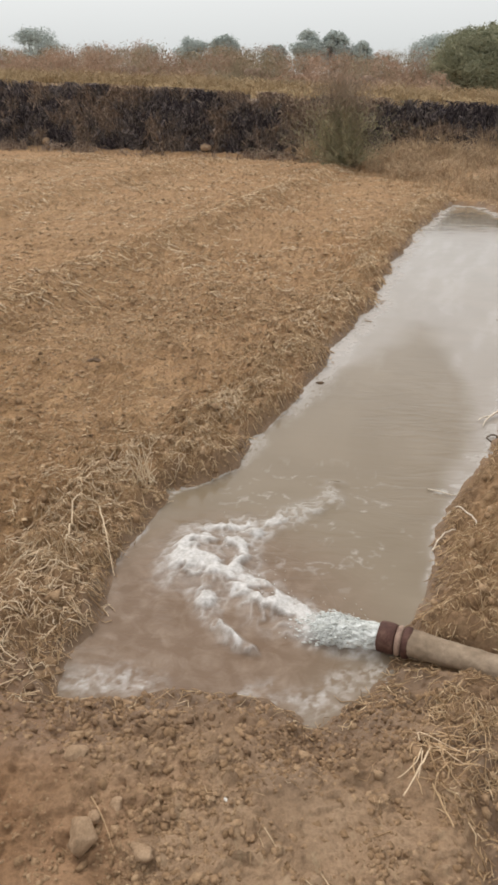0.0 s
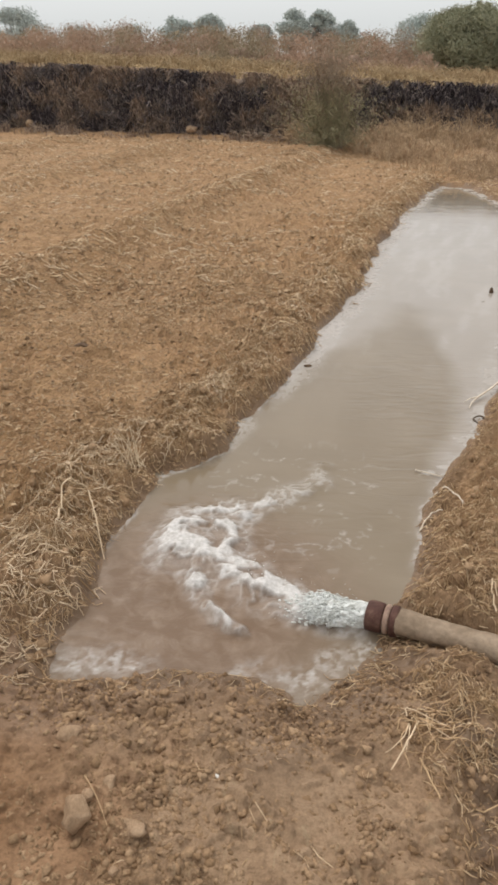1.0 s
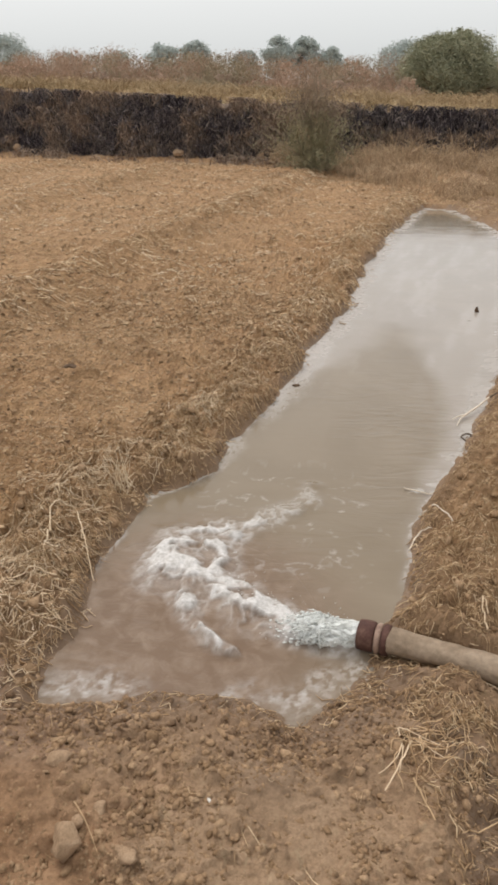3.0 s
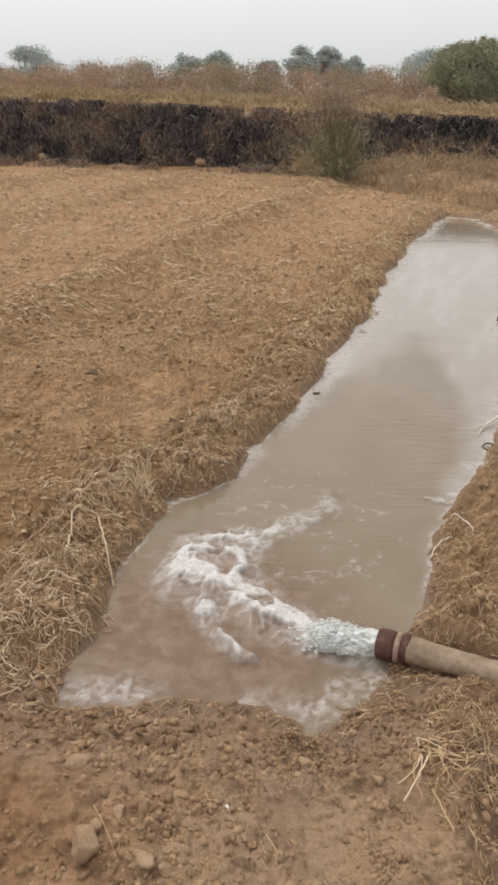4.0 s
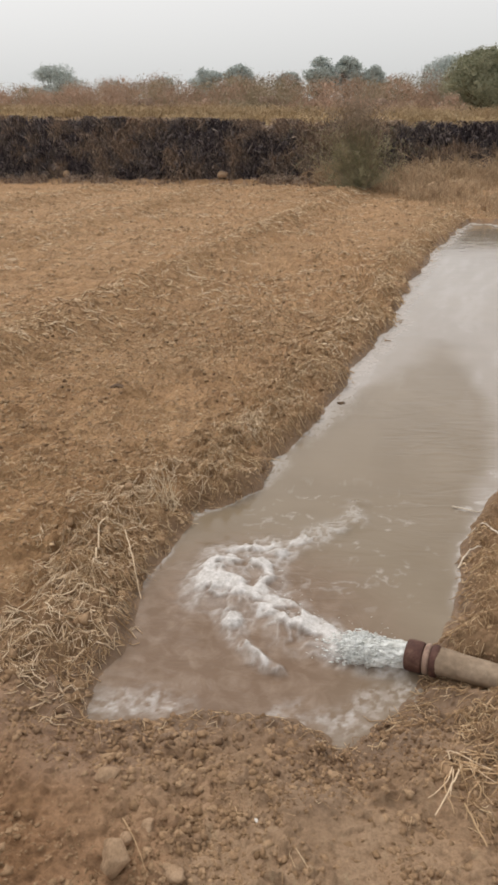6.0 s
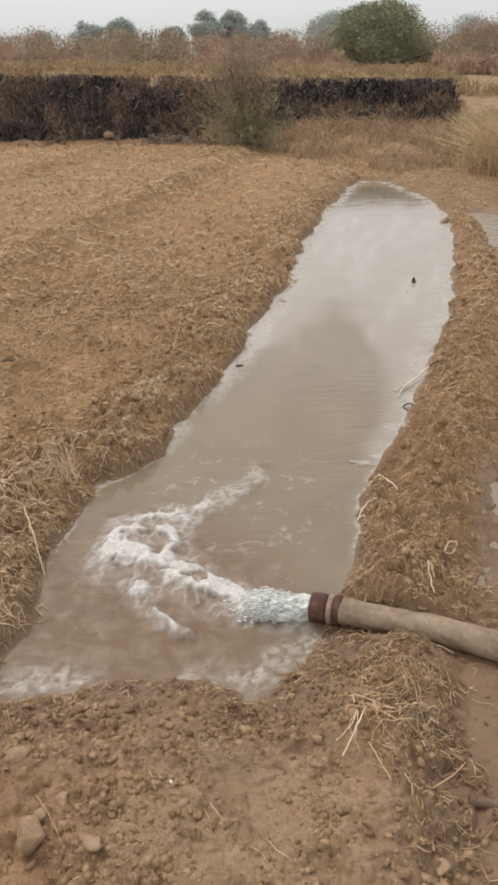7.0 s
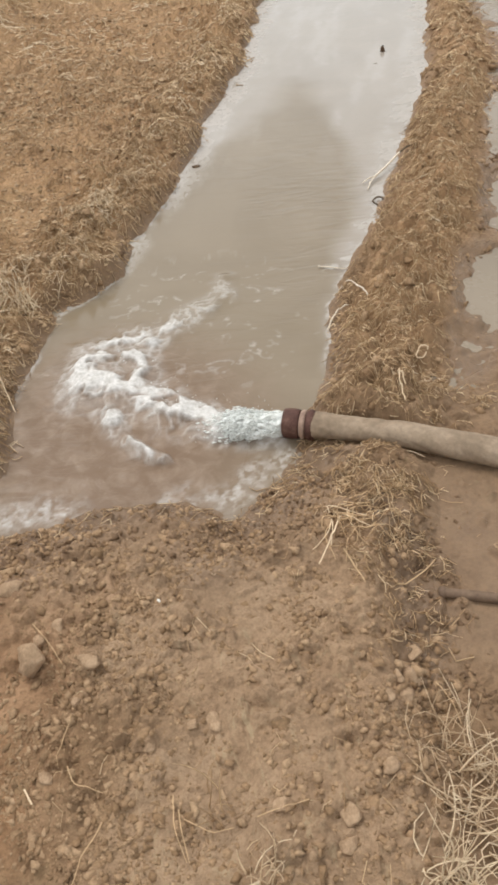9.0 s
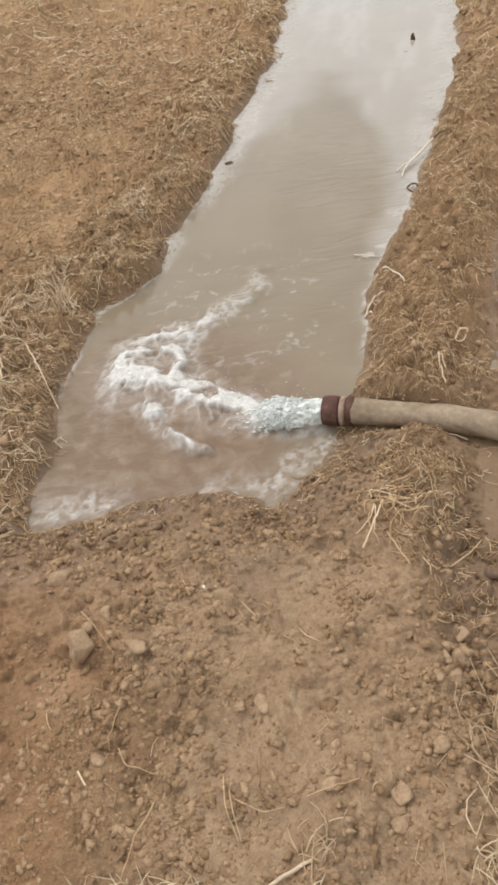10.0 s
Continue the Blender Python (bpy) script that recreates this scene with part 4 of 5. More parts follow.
def build_far_grass():
    rng = np.random.default_rng(5)
    # fringe under the bank
    n = 900
    x = rng.uniform(0.2, 9.5, n)
    y = bank_base(x) - rng.random(n) ** 1.2 * (0.9 + 5.2 * smooth(0.5, 3.0, x)) + 0.15
    ok = (fbm(x, y, 0.7, 3, 4) + 0.16 * (rng.random(n) - 0.5) > 0.34 + 0.030 * (bank_base(x) - y)) & (shore_dist(x, y) > 0.45)
    x, y = np.repeat(x[ok], 30), np.repeat(y[ok], 30)
    tall = np.repeat(rng.uniform(0.5, 1.25, ok.sum()), 30) * (1.15 - 0.10 * np.clip(bank_base(x) - y, 0, 6))
    m = len(x)
    x, y = x + rng.normal(0, 0.10, m), y + rng.normal(0, 0.10, m)
    grass_stuff("dry_grass", "tangled tussocks of straw-coloured dry grass under the bank", x, y, rng.uniform(0.15, 0.55, m) * tall, rng.uniform(0.004, 0.009, m), DRY_GRASS, rng, 0.50, 0.40)
    # thin fringe at the foot of the burnt stretch
    n = 3600
    x = rng.uniform(-15, 1.6, n)
    y = bank_base(x) - 0.42 - np.abs(rng.normal(0, 0.3, n))
    ok = fbm(x, y, 0.8, 3, 4) > 0.46
    x, y = x[ok], y[ok]
    grass_stuff("foot_grass", "pale dry grass at the foot of the bank", x, y, rng.uniform(0.10, 0.36, len(x)), rng.uniform(0.006, 0.012, len(x)), TAN_STALK, rng, 0.8, 0.5)
    # pale fringe along the brow of the bank
    n = 15000
    x = rng.uniform(-17, 6.5, n)
    y = bank_base(x) + 0.42 + np.abs(rng.normal(0, 0.45, n)) + 1.5 * smooth(5.2, 6.5, x)
    ok = fbm(x, y * 0.5, 0.9, 3, 3) > 0.40
    x, y = x[ok], y[ok]
    grass_stuff("brow_fringe", "pale straw-coloured grass along the brow of the bank", x, y, rng.uniform(0.08, 0.24, len(x)), rng.uniform(0.006, 0.012, len(x)), GOLD_GRASS, rng, 0.7, 0.5)
    # on the raised land behind it
    n = 16000
    x = rng.uniform(-19, 9.5, n)
    y = bank_base(x) + 0.9 + 3.0 * smooth(5.5, 7.0, x) + rng.random(n) ** 1.4 * 8
    ok = fbm(x, y * 0.6, 1.6, 3, 6) + 0.10 * smooth(-2.0, -6.0, x) > 0.43
    x, y = x[ok], y[ok]
    n = len(x)
    grass_stuff("brow_grass", "yellowing grass on the raised land behind the bank", x, y, rng.uniform(0.15, 0.50, n) * (0.6 + 0.9 * fbm(x, y, 1.0, 2, 2)), rng.uniform(0.007, 0.014, n), GREEN_GRASS, rng, 0.45, 0.45)
    # tall sedge beside the far puddle
    n = 5600
    c = rng.integers(0, 7, n)
    cxs, cys = np.array([4.75, 5.2, 5.7, 5.3, 6.1, 5.3, 5.7])[c], np.array([12.0, 11.0, 12.0, 13.8, 10.4, 9.5, 14.6])[c]
    x, y = cxs + rng.normal(0, 0.26, n), cys + rng.normal(0, 0.35, n)
    grass_stuff("tall_grass", "tall golden dry grass clumps beside the wet track", x, y, rng.uniform(0.3, 1.15, n), rng.uniform(0.003, 0.007, n), GOLD_GRASS, rng, 0.40, 0.4)


build_far_grass()


# ---- trees and scrub ----
def crown_points(blobs, per, rng, hollow=0.55):
    pts = []
    for bx, by, bz, rx, ry, rz in blobs:
        d = rng.normal(size=(per, 3))
        d /= np.linalg.norm(d, axis=1, keepdims=True)
        r = hollow + (1 - hollow) * rng.random((per, 1)) ** 0.6
        r *= 1 + 0.13 * rng.normal(size=(per, 1))
        pts.append(np.array([bx, by, bz]) + d * r * np.array([rx, ry, rz]))
    return np.vstack(pts)


def build_tree(name, label, x, y, base, width, top, crown_low, leaf, mat, blobs_n, per, seed, clump=(0.12, 0.20), sprigs=0, belly=0.22, category="tree"):
    """A tapered trunk with limbs that reach into clumps of leaves set over a dome."""
    rng = np.random.default_rng(seed)
    root = new(name)
    root.location = (x, y, base)
    tagged(root, label, category)
    hgt, low = top - base, crown_low - base
    blobs = []
    for i in range(blobs_n):
        r = width * rng.uniform(*clump)
        a = rng.random() * 6.283
        f = rng.random() ** 0.9
        reach = (0.5 * width - 0.7 * r) * math.sqrt(max(0.0, 1 - (abs(f - belly) / max(belly, 1.02 - belly)) ** 2.2)) * (0.35 + 0.65 * rng.random() ** 0.45)
        reach *= 1 + 0.14 * math.sin(3 * a + seed) + 0.10 * rng.normal()
        zc = low + 0.6 * r + f * (hgt - low - 1.35 * r)
        blobs.append((reach * math.cos(a), reach * math.sin(a), zc, r * 1.2, r * 1.2, r * rng.uniform(0.65, 0.95)))
    # a few sprigs that stand clear of the crown
    for i in range(sprigs):
        a = rng.random() * 6.283
        blobs.append((0.22 * width * math.cos(a), 0.22 * width * math.sin(a), hgt - (0.01 + 0.05 * rng.random()) * width, 0.03 * width, 0.03 * width, 0.045 * width))
    c = crown_points(blobs, per, rng, 0.30)
    c = c[c[:, 2] > low * 0.75]
    v, f = blades(c[:, 0], c[:, 1], c[:, 2], rng.uniform(0.6, 1.4, len(c)) * leaf, 0.6, rng)
    limbs, rad = [], []
    for i, b in enumerate(blobs):
        e = np.array(b[:3])
        m = np.array([e[0] * 0.35 + rng.normal(0, 0.06) * width * 0.2, e[1] * 0.35, low * 0.6 + e[2] * 0.3])
        limbs.append([(e[0] * 0.04, e[1] * 0.04, 0.0 if i == 0 else low * 0.35), (m[0] * 0.6, m[1] * 0.6, m[2] * 0.75), tuple(m), tuple(0.5 * (m + e)), tuple(e)])
        r0 = width * (0.035 if i == 0 else 0.014)
        rad.append([r0, r0 * 0.85, r0 * 0.6, r0 * 0.4, r0 * 0.15])
    tv, tf = strands(np.array(limbs), np.array(rad), 7)
    part("trunk", mesh_from("trunk", tv, tf, BARK), root)
    part("crown", mesh_from("crown", v, f, mat, flat=True), root)
    return root


def build_plants():
    build_tree("round_tree", "dense dark olive-green rounded thorn tree", 8.75, 40.0, 1.25, 5.5, 4.35, 1.42, 0.048, LEAF, 110, 850, 3, (0.09, 0.16), 3)
    # shrub growing against the bank
    rng = np.random.default_rng(9)
    root = new("shrub")
    root.location = (0.98, 16.5, 0.06)
    root.scale = (0.94, 0.94, 0.95)
    tagged(root, "wispy dusty olive shrub standing against the burnt bank", "shrub")
    n = 640
    a = rng.random(n) * 6.283
    reach = np.abs(rng.normal(0, 0.60, n))
    hgt = rng.uniform(0.4, 2.5, n) * (1 - 0.30 * reach)
    p0 = np.stack([0.22 * np.cos(a) * rng.random(n), 0.15 * np.sin(a) * rng.random(n), np.zeros(n)], 1)
    p3 = np.stack([1.05 * reach * np.cos(a) - 0.14, 0.7 * reach * np.sin(a) - 0.1, hgt], 1)
    p1, p2 = p0 + (p3 - p0) * np.array([0.25, 0.25, 0.38]), p0 + (p3 - p0) * np.array([0.6, 0.6, 0.74])
    p2 += rng.normal(0, 0.03, p2.shape)
    sv, sf = strands(np.stack([p0, p1, p2, p3], 1), rng.uniform(0.004, 0.008, n)[:, None] * np.array([1, 0.8, 0.55, 0.2]))
    part("branchwork", mesh_from("branchwork", sv, sf, DUSTY), root, "bare grey-brown twigs")
    m = 36000
    i = rng.integers(0, n, m)
    f = rng.random(m)[:, None] ** 1.25
    q = np.where(f < 0.5, p1[i] + (p2[i] - p1[i]) * f * 2, p2[i] + (p3[i] - p2[i]) * (f * 2 - 1)) + rng.normal(0, 0.05, (m, 3))
    low = q[:, 2] < 1.05
    q[low] *= np.array([1.05, 1.1, 1.0])
    q[q[:, 2] > 1.3] *= np.array([1.3, 1.1, 1.0])
    upper = q[:, 2] + rng.normal(0, 0.18, m) > 1.25
    for pick, mat, lab in ((~upper & (rng.random(m) < 0.75), SHRUB_LEAF, "dusty olive leaves"), (upper & (rng.random(m) < 0.75), DUSTY, "thin browned leaves")):
        v, fc = blades(q[pick, 0], q[pick, 1], q[pick, 2], rng.uniform(0.014, 0.032, pick.sum()), 1.4, rng)
        part("foliage", mesh_from("foliage", v, fc, mat, flat=True), root, lab)
    # scrub belt across the raised land: feathery bushes, lower in front
    rng = np.random.default_rng(31)
    stems, radii, tops = {"russet": [], "olive": []}, {"russet": [], "olive": []}, {"russet": [], "olive": []}
    cores = []
    for i in range(560):
        row = rng.random()
        y = rng.uniform(36, 58) if row < 0.55 else rng.uniform(23.5, 36)
        x = rng.uniform(-0.56, 0.60) * y + 0.5
        if 5.0 < x * 40 / y < 12.5 and y < 43 and row < 0.55 or (6.6 < x * 40 / y < 11.5 and y < 36):
            continue
        swell = 0.75 + 0.5 * float(fbm(np.array(x), np.array(y), 6.0, 3, 4))
        h = (0.42 + 0.042 * y) * swell * rng.uniform(0.80, 1.12) if y > 36 else (0.30 + 0.05 * (y - 23.5)) * rng.uniform(0.7, 1.3)
        w = rng.uniform(0.7, 1.25) * (0.45 + 0.38 * h)
        k = 30
        a, out = rng.random(k) * 6.283, rng.random(k) ** 0.6
        top = h * np.sqrt(1 - 0.85 * out**2) * rng.uniform(0.6, 1.03, k)
        base = np.stack([x + 0.3 * w * out * np.cos(a), y + 0.3 * w * out * np.sin(a), np.full(k, 1.15)], 1)
        tip = np.stack([x + w * out * np.cos(a) + rng.normal(0, 0.05, k), y + w * out * np.sin(a), 1.15 + top], 1)
        mid = 0.5 * (base + tip) + np.stack([0.25 * w * np.cos(a), 0.25 * w * np.sin(a), 0.1 * top], 1) + rng.normal(0, 0.08, (k, 3))
        kind = "olive" if float(fbm(np.array(x), np.array(y), 5.0, 3, 1)) > 0.56 else "russet"
        stems[kind].append(np.stack([base, mid, tip], 1))
        radii[kind].append(rng.uniform(0.005, 0.010, k)[:, None] * np.array([1.0, 0.9, 0.4]) * (y / 40))
        # sprays of dry leaf gathered in tufts round the bush
        q, per = 40, 22
        b, rise = rng.random(q) * 6.283, rng.random(q) ** 0.8
        span = w * np.sqrt(np.clip(1 - 0.9 * rise**2, 0, 1)) * (0.45 + 0.6 * rng.random(q))
        hub = np.stack([x + span * np.cos(b), y + span * np.sin(b), 1.15 + h * (0.12 + 0.80 * rise)], 1)
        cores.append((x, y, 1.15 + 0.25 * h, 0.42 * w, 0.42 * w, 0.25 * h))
        tops[kind].append(np.repeat(hub, per, 0) + rng.normal(0, 1, (q * per, 3)) * np.array([0.16, 0.16, 0.13]) * (0.5 + 0.25 * h))
    for kind, mat, label in (("russet", SCRUB, "russet feathery dry scrub across the raised land"), ("olive", OLIVE_SCRUB, "dull olive scrub among the russet bushes")):
        v, f = strands(np.concatenate(stems[kind]), np.concatenate(radii[kind]))
        tagged(new("scrub", mesh_from("scrub", v, f, mat)), label, "scrub", kind="stuff")
        c = np.concatenate(tops[kind])
        v, f = blades(c[:, 0], c[:, 1], c[:, 2], rng.uniform(0.028, 0.068, len(c)), 1.5, rng)
        tagged(new("scrub_leaves", mesh_from("scrub_leaves", v, f, mat, flat=True)), "dry leaves and seed heads of the scrub", "scrub", kind="stuff")
    # filler lumps that close the bushes, coloured dark for the shade within
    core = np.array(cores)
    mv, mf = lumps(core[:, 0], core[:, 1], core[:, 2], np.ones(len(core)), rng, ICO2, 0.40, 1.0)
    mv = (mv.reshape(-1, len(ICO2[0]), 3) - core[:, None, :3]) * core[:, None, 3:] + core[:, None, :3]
    tagged(new("scrub_mass", mesh_from("scrub_mass", mv.reshape(-1, 3), mf, SHADED_CORE)), "filler lumps inside the bushes, inner shade put into their russet", "scrub", kind="stuff")
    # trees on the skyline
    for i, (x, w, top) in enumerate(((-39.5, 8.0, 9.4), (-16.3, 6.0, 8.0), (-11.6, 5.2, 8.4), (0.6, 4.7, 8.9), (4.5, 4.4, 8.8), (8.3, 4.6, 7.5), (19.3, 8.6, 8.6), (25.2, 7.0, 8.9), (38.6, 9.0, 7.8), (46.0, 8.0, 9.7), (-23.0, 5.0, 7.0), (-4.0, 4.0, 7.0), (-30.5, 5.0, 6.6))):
        tagged(build_tree("skyline_tree", "grey-green tree on the skyline, haze put into its leaf colour", x, 120.0, 1.2, w, top, max(1.6, top - 1.15 * w), 0.15, HAZED_LEAF, 46, 300, 50 + i, (0.13, 0.21), belly=0.45), group="skyline trees")


build_plants()


# ---- straw and crumbs ----
def straw_on_ground(x, y, length, rad, rng, lift=0.02, heading=None, bend=0.25):
    n = len(x)
    a = rng.random(n) * 6.283 if heading is None else heading + rng.normal(0, 0.7, n)
    turn = rng.normal(0, bend, n)
    pts = []
    rise = rng.random(n) * lift
    rise2 = rng.random(n) * lift
    for s in (-0.5, 0.05, 0.5):
        ang = a + turn * s * 2
        px, py = x + np.cos(ang) * length * s, y + np.sin(ang) * length * s
        pz = ground_z(px, py) + rad * 0.7 + rise * (0.5 - s) + rise2 * (0.5 + s)
        pz = np.maximum(pz, 0.002)
        pts.append(np.stack([px, py, pz], 1))
    pts = np.stack(pts, 1)
    pts[:, 1, 2] = np.maximum(pts[:, 1, 2], 0.5 * (pts[:, 0, 2] + pts[:, 2, 2]) - 0.006)
    return strands(pts, rad[:, None] * np.array([0.9, 1.0, 0.5]))


def build_straw():
    rng = np.random.default_rng(11)
    xs, ys, ls, rs = [], [], [], []

    def scatter(n, box, density, lo, hi, r0, r1, power=1.6):
        x, y = rng.uniform(box[0], box[1], n), rng.uniform(box[2], box[3], n)
        sd = shore_dist(x, y)
        ok = (rng.random(n) < density(x, y, sd)) & (sd > 0.005)
        ok[ok] = (puddle_depth(x[ok], y[ok]) < 0.02) | (sd[ok] < 0.46)
        x, y = x[ok], y[ok]
        k = rng.random(len(x)) ** power
        xs.append(x), ys.append(y), ls.append(lo + (hi - lo) * k), rs.append(r0 + (r1 - r0) * rng.random(len(x)))

    def left_bund(x, y, sd):
        return (x < 0.27 * y - 0.35) * np.exp(-(((sd - 0.20) / 0.25) ** 2)) * smooth(1.55, 1.8, y) * (0.24 + 1.3 * (fbm(x, y, 0.25, 3, 2) - 0.3))

    def right_bund(x, y, sd):
        return (x > 0.27 * y - 0.3) * np.exp(-(((sd - 0.21) / 0.25) ** 2)) * smooth(1.5, 1.80, y) * (0.20 + 1.2 * (fbm(x, y, 0.25, 3, 2) - 0.3))

    def heap_side(x, y, sd):
        d, _ = seg_dist(x, y, [(0.42, 1.68), (0.54, 1.48), (0.58, 1.24), (0.57, 1.05)])
        return np.exp(-((d / (0.09 + 0.05 * smooth(1.2, 1.45, y))) ** 2)) * (0.20 + 0.16 * smooth(1.2, 1.45, y)) * (0.3 + 2 * np.clip(fbm(x, y, 0.12, 3, 3) - 0.35, 0, 1))

    def shore_line(x, y, sd):
        return np.exp(-(((sd - 0.03) / 0.035) ** 2)) * 0.6

    def field(x, y, sd):
        return (x < 0.27 * y - 0.75) * smooth(1.9, 2.5, y) * (0.09 + 2.6 * np.clip(fbm(x, y, 0.55, 4, 6) - 0.48, 0, 1)) + (x > 0.27 * y + 1.0) * 0.05

    def ridges(x, y, sd):
        u = x - 0.27 * y
        d = np.exp(-(((u + 3.63) / 0.38) ** 2)) + np.exp(-(((u + 7.0) / 0.4) ** 2)) + np.exp(-(((u + 10.0) / 0.42) ** 2))
        return d * (0.3 + 0.9 * (fbm(x, y, 0.5, 3, 3) - 0.3))

    scatter(12000, (-1.7, 0.8, 1.4, 4.6), left_bund, 0.010, 0.035, 0.0009, 0.0020)
    scatter(4000, (-1.7, 0.8, 1.4, 4.6), left_bund, 0.025, 0.065, 0.0013, 0.0026)
    scatter(160, (-1.5, 0.2, 1.6, 3.4), left_bund, 0.09, 0.16, 0.0014, 0.0026)
    scatter(30000, (-0.6, 2.6, 4.4, 12.5), left_bund, 0.025, 0.085, 0.0020, 0.0042)
    scatter(16000, (0.35, 2.6, 1.85, 4.6), right_bund, 0.012, 0.045, 0.0010, 0.0019)
    scatter(4000, (0.35, 2.6, 1.85, 4.6), right_bund, 0.02, 0.07, 0.0014, 0.0028)
    scatter(16000, (1.2, 4.0, 4.4, 9.0), right_bund, 0.025, 0.085, 0.0020, 0.0040)
    scatter(1500, (0.15, 0.95, 0.75, 1.75), heap_side, 0.02, 0.08, 0.0010, 0.0022)
    scatter(90, (0.25, 0.75, 0.85, 1.6), heap_side, 0.08, 0.14, 0.0014, 0.0026)
    scatter(4200, (-0.95, 0.6, 1.35, 3.0), shore_line, 0.025, 0.09, 0.0010, 0.0020)
    scatter(420, (-0.9, 0.9, 0.3, 1.6), lambda x, y, sd: 0.35 + 0 * x, 0.015, 0.07, 0.0007, 0.0014)
    scatter(30000, (-3.6, 1.6, 1.8, 6.5), field, 0.012, 0.06, 0.0011, 0.0023)
    scatter(40000, (-8.0, 3.0, 5.5, 18.8), field, 0.025, 0.10, 0.0022, 0.0048)
    scatter(58000, (-8.5, 1.6, 3.0, 19.0), ridges, 0.03, 0.13, 0.0024, 0.0056)
    scatter(12000, (1.6, 5.2, 8.9, 15.5), lambda x, y, sd: 0.2 + 1.2 * np.clip(fbm(x, y, 0.6, 3, 4) - 0.35, 0, 1), 0.04, 0.15, 0.0022, 0.0048)
    x, y, L, r = (np.concatenate(q) for q in (xs, ys, ls, rs))
    v, f = straw_on_ground(x, y, L, r, rng, 0.014, None, 0.45)

    # matted clumps of dead grass along the ridges
    def matted(n, box, density, per, reach, lo, hi, r0, r1):
        cx, cy = rng.uniform(box[0], box[1], n), rng.uniform(box[2], box[3], n)
        sd = shore_dist(cx, cy)
        hd, _ = seg_dist(cx, cy, HOSE_LINE)
        ok = (rng.random(n) < density(cx, cy, sd)) & (sd > 0.025) & (hd > 0.058) & ((puddle_depth(cx, cy) < 0.02) | (sd < 0.46))
        cx, cy = np.repeat(cx[ok], per), np.repeat(cy[ok], per)
        head = np.repeat(rng.random(ok.sum()) * 6.283, per)
        m = len(cx)
        mx, my = cx + rng.normal(0, reach, m), cy + rng.normal(0, reach, m)
        return mx, my, rng.uniform(lo, hi, m), rng.uniform(r0, r1, m), head

    on_field = lambda x, y, sd: field(x, y, sd) * 0.5
    sets = [matted(8500, (-1.7, 0.8, 1.5, 4.8), left_bund, 12, 0.024, 0.012, 0.045, 0.0009, 0.0021),
            matted(3600, (-0.6, 2.6, 4.6, 12.5), left_bund, 10, 0.045, 0.03, 0.09, 0.0020, 0.0044),
            matted(9500, (0.35, 2.6, 1.70, 4.8), right_bund, 12, 0.024, 0.010, 0.038, 0.0009, 0.0020),
            matted(2000, (1.2, 4.0, 4.6, 9.0), right_bund, 10, 0.04, 0.03, 0.08, 0.0020, 0.0042),
            matted(1700, (0.25, 0.95, 0.95, 1.78), heap_side, 10, 0.018, 0.012, 0.055, 0.0009, 0.0020),
            matted(7500, (-8.5, 1.6, 3.0, 18.8), ridges, 8, 0.06, 0.05, 0.13, 0.0030, 0.0060),
            matted(6000, (-3.6, 1.6, 2.0, 7.0), on_field, 7, 0.02, 0.015, 0.055, 0.0013, 0.0026)]
    # bleached straw on the crests
    crest = lambda x, y, sd: left_bund(x, y, sd) * np.exp(-(((sd - 0.26) / 0.13) ** 2)) * np.clip(4 * (fbm(x, y, 0.30, 3, 4) - 0.36), 0.05, 1)
    crest2 = lambda x, y, sd: right_bund(x, y, sd) * np.exp(-(((sd - 0.22) / 0.14) ** 2)) * np.clip(4 * (fbm(x, y, 0.30, 3, 4) - 0.40), 0.05, 1)
    banks = lambda x, y, sd: (x < -0.4) * smooth(1.5, 1.65, y) * (1 - smooth(2.7, 3.2, y)) * np.exp(-(((sd - 0.22) / 0.20) ** 2)) * 0.42
    bands = lambda x, y, sd: ridges(x, y, sd) * np.clip(5 * (fbm(x, y, 0.6, 3, 2) - 0.42), 0, 1)
    light = [matted(1500, (-1.7, -0.3, 1.5, 3.2), banks, 9, 0.028, 0.025, 0.085, 0.0012, 0.0026),
             matted(3200, (-0.9, 0.8, 2.8, 5.5), crest, 9, 0.03, 0.02, 0.065, 0.0012, 0.0026),
             matted(4000, (-0.2, 2.6, 5.0, 12.5), crest, 9, 0.05, 0.035, 0.09, 0.0022, 0.0044),
             matted(2000, (0.5, 3.4, 2.0, 8.6), crest2, 8, 0.03, 0.02, 0.06, 0.0012, 0.0026),
             matted(3400, (-8.5, 1.6, 3.0, 18.8), bands, 8, 0.07, 0.05, 0.13, 0.0030, 0.0056),
             matted(5000, (-8.0, 2.6, 6.0, 18.6), lambda x, y, sd: field(x, y, sd) * 0.7, 5, 0.05, 0.04, 0.11, 0.0024, 0.0046)]
    x3, y3, L3, r3, head3 = (np.concatenate(q) for q in zip(*light))
    v3, f3 = straw_on_ground(x3, y3, L3, r3, rng, 0.018, head3, 0.5)
    tagged(new("bleached_straw", mesh_from("bleached_straw", v3, f3, PALE_STRAW)), "bleached straw caught on the crests of the ridges", "straw", kind="stuff")
    x2, y2, L2, r2, head = (np.concatenate(q) for q in zip(*sets))
    v2, f2 = straw_on_ground(x2, y2, L2, r2, rng, 0.016, head, 0.5)
    tagged(new("straw_thatch", mesh_from("straw_thatch", v2, f2, STRAW)), "matted clumps of dead straw along the earth ridges", "straw", kind="stuff")
    tagged(new("straw_litter", mesh_from("straw_litter", v, f, STRAW)), "short dry straw scattered over ridges and field", "straw", kind="stuff")


build_straw()


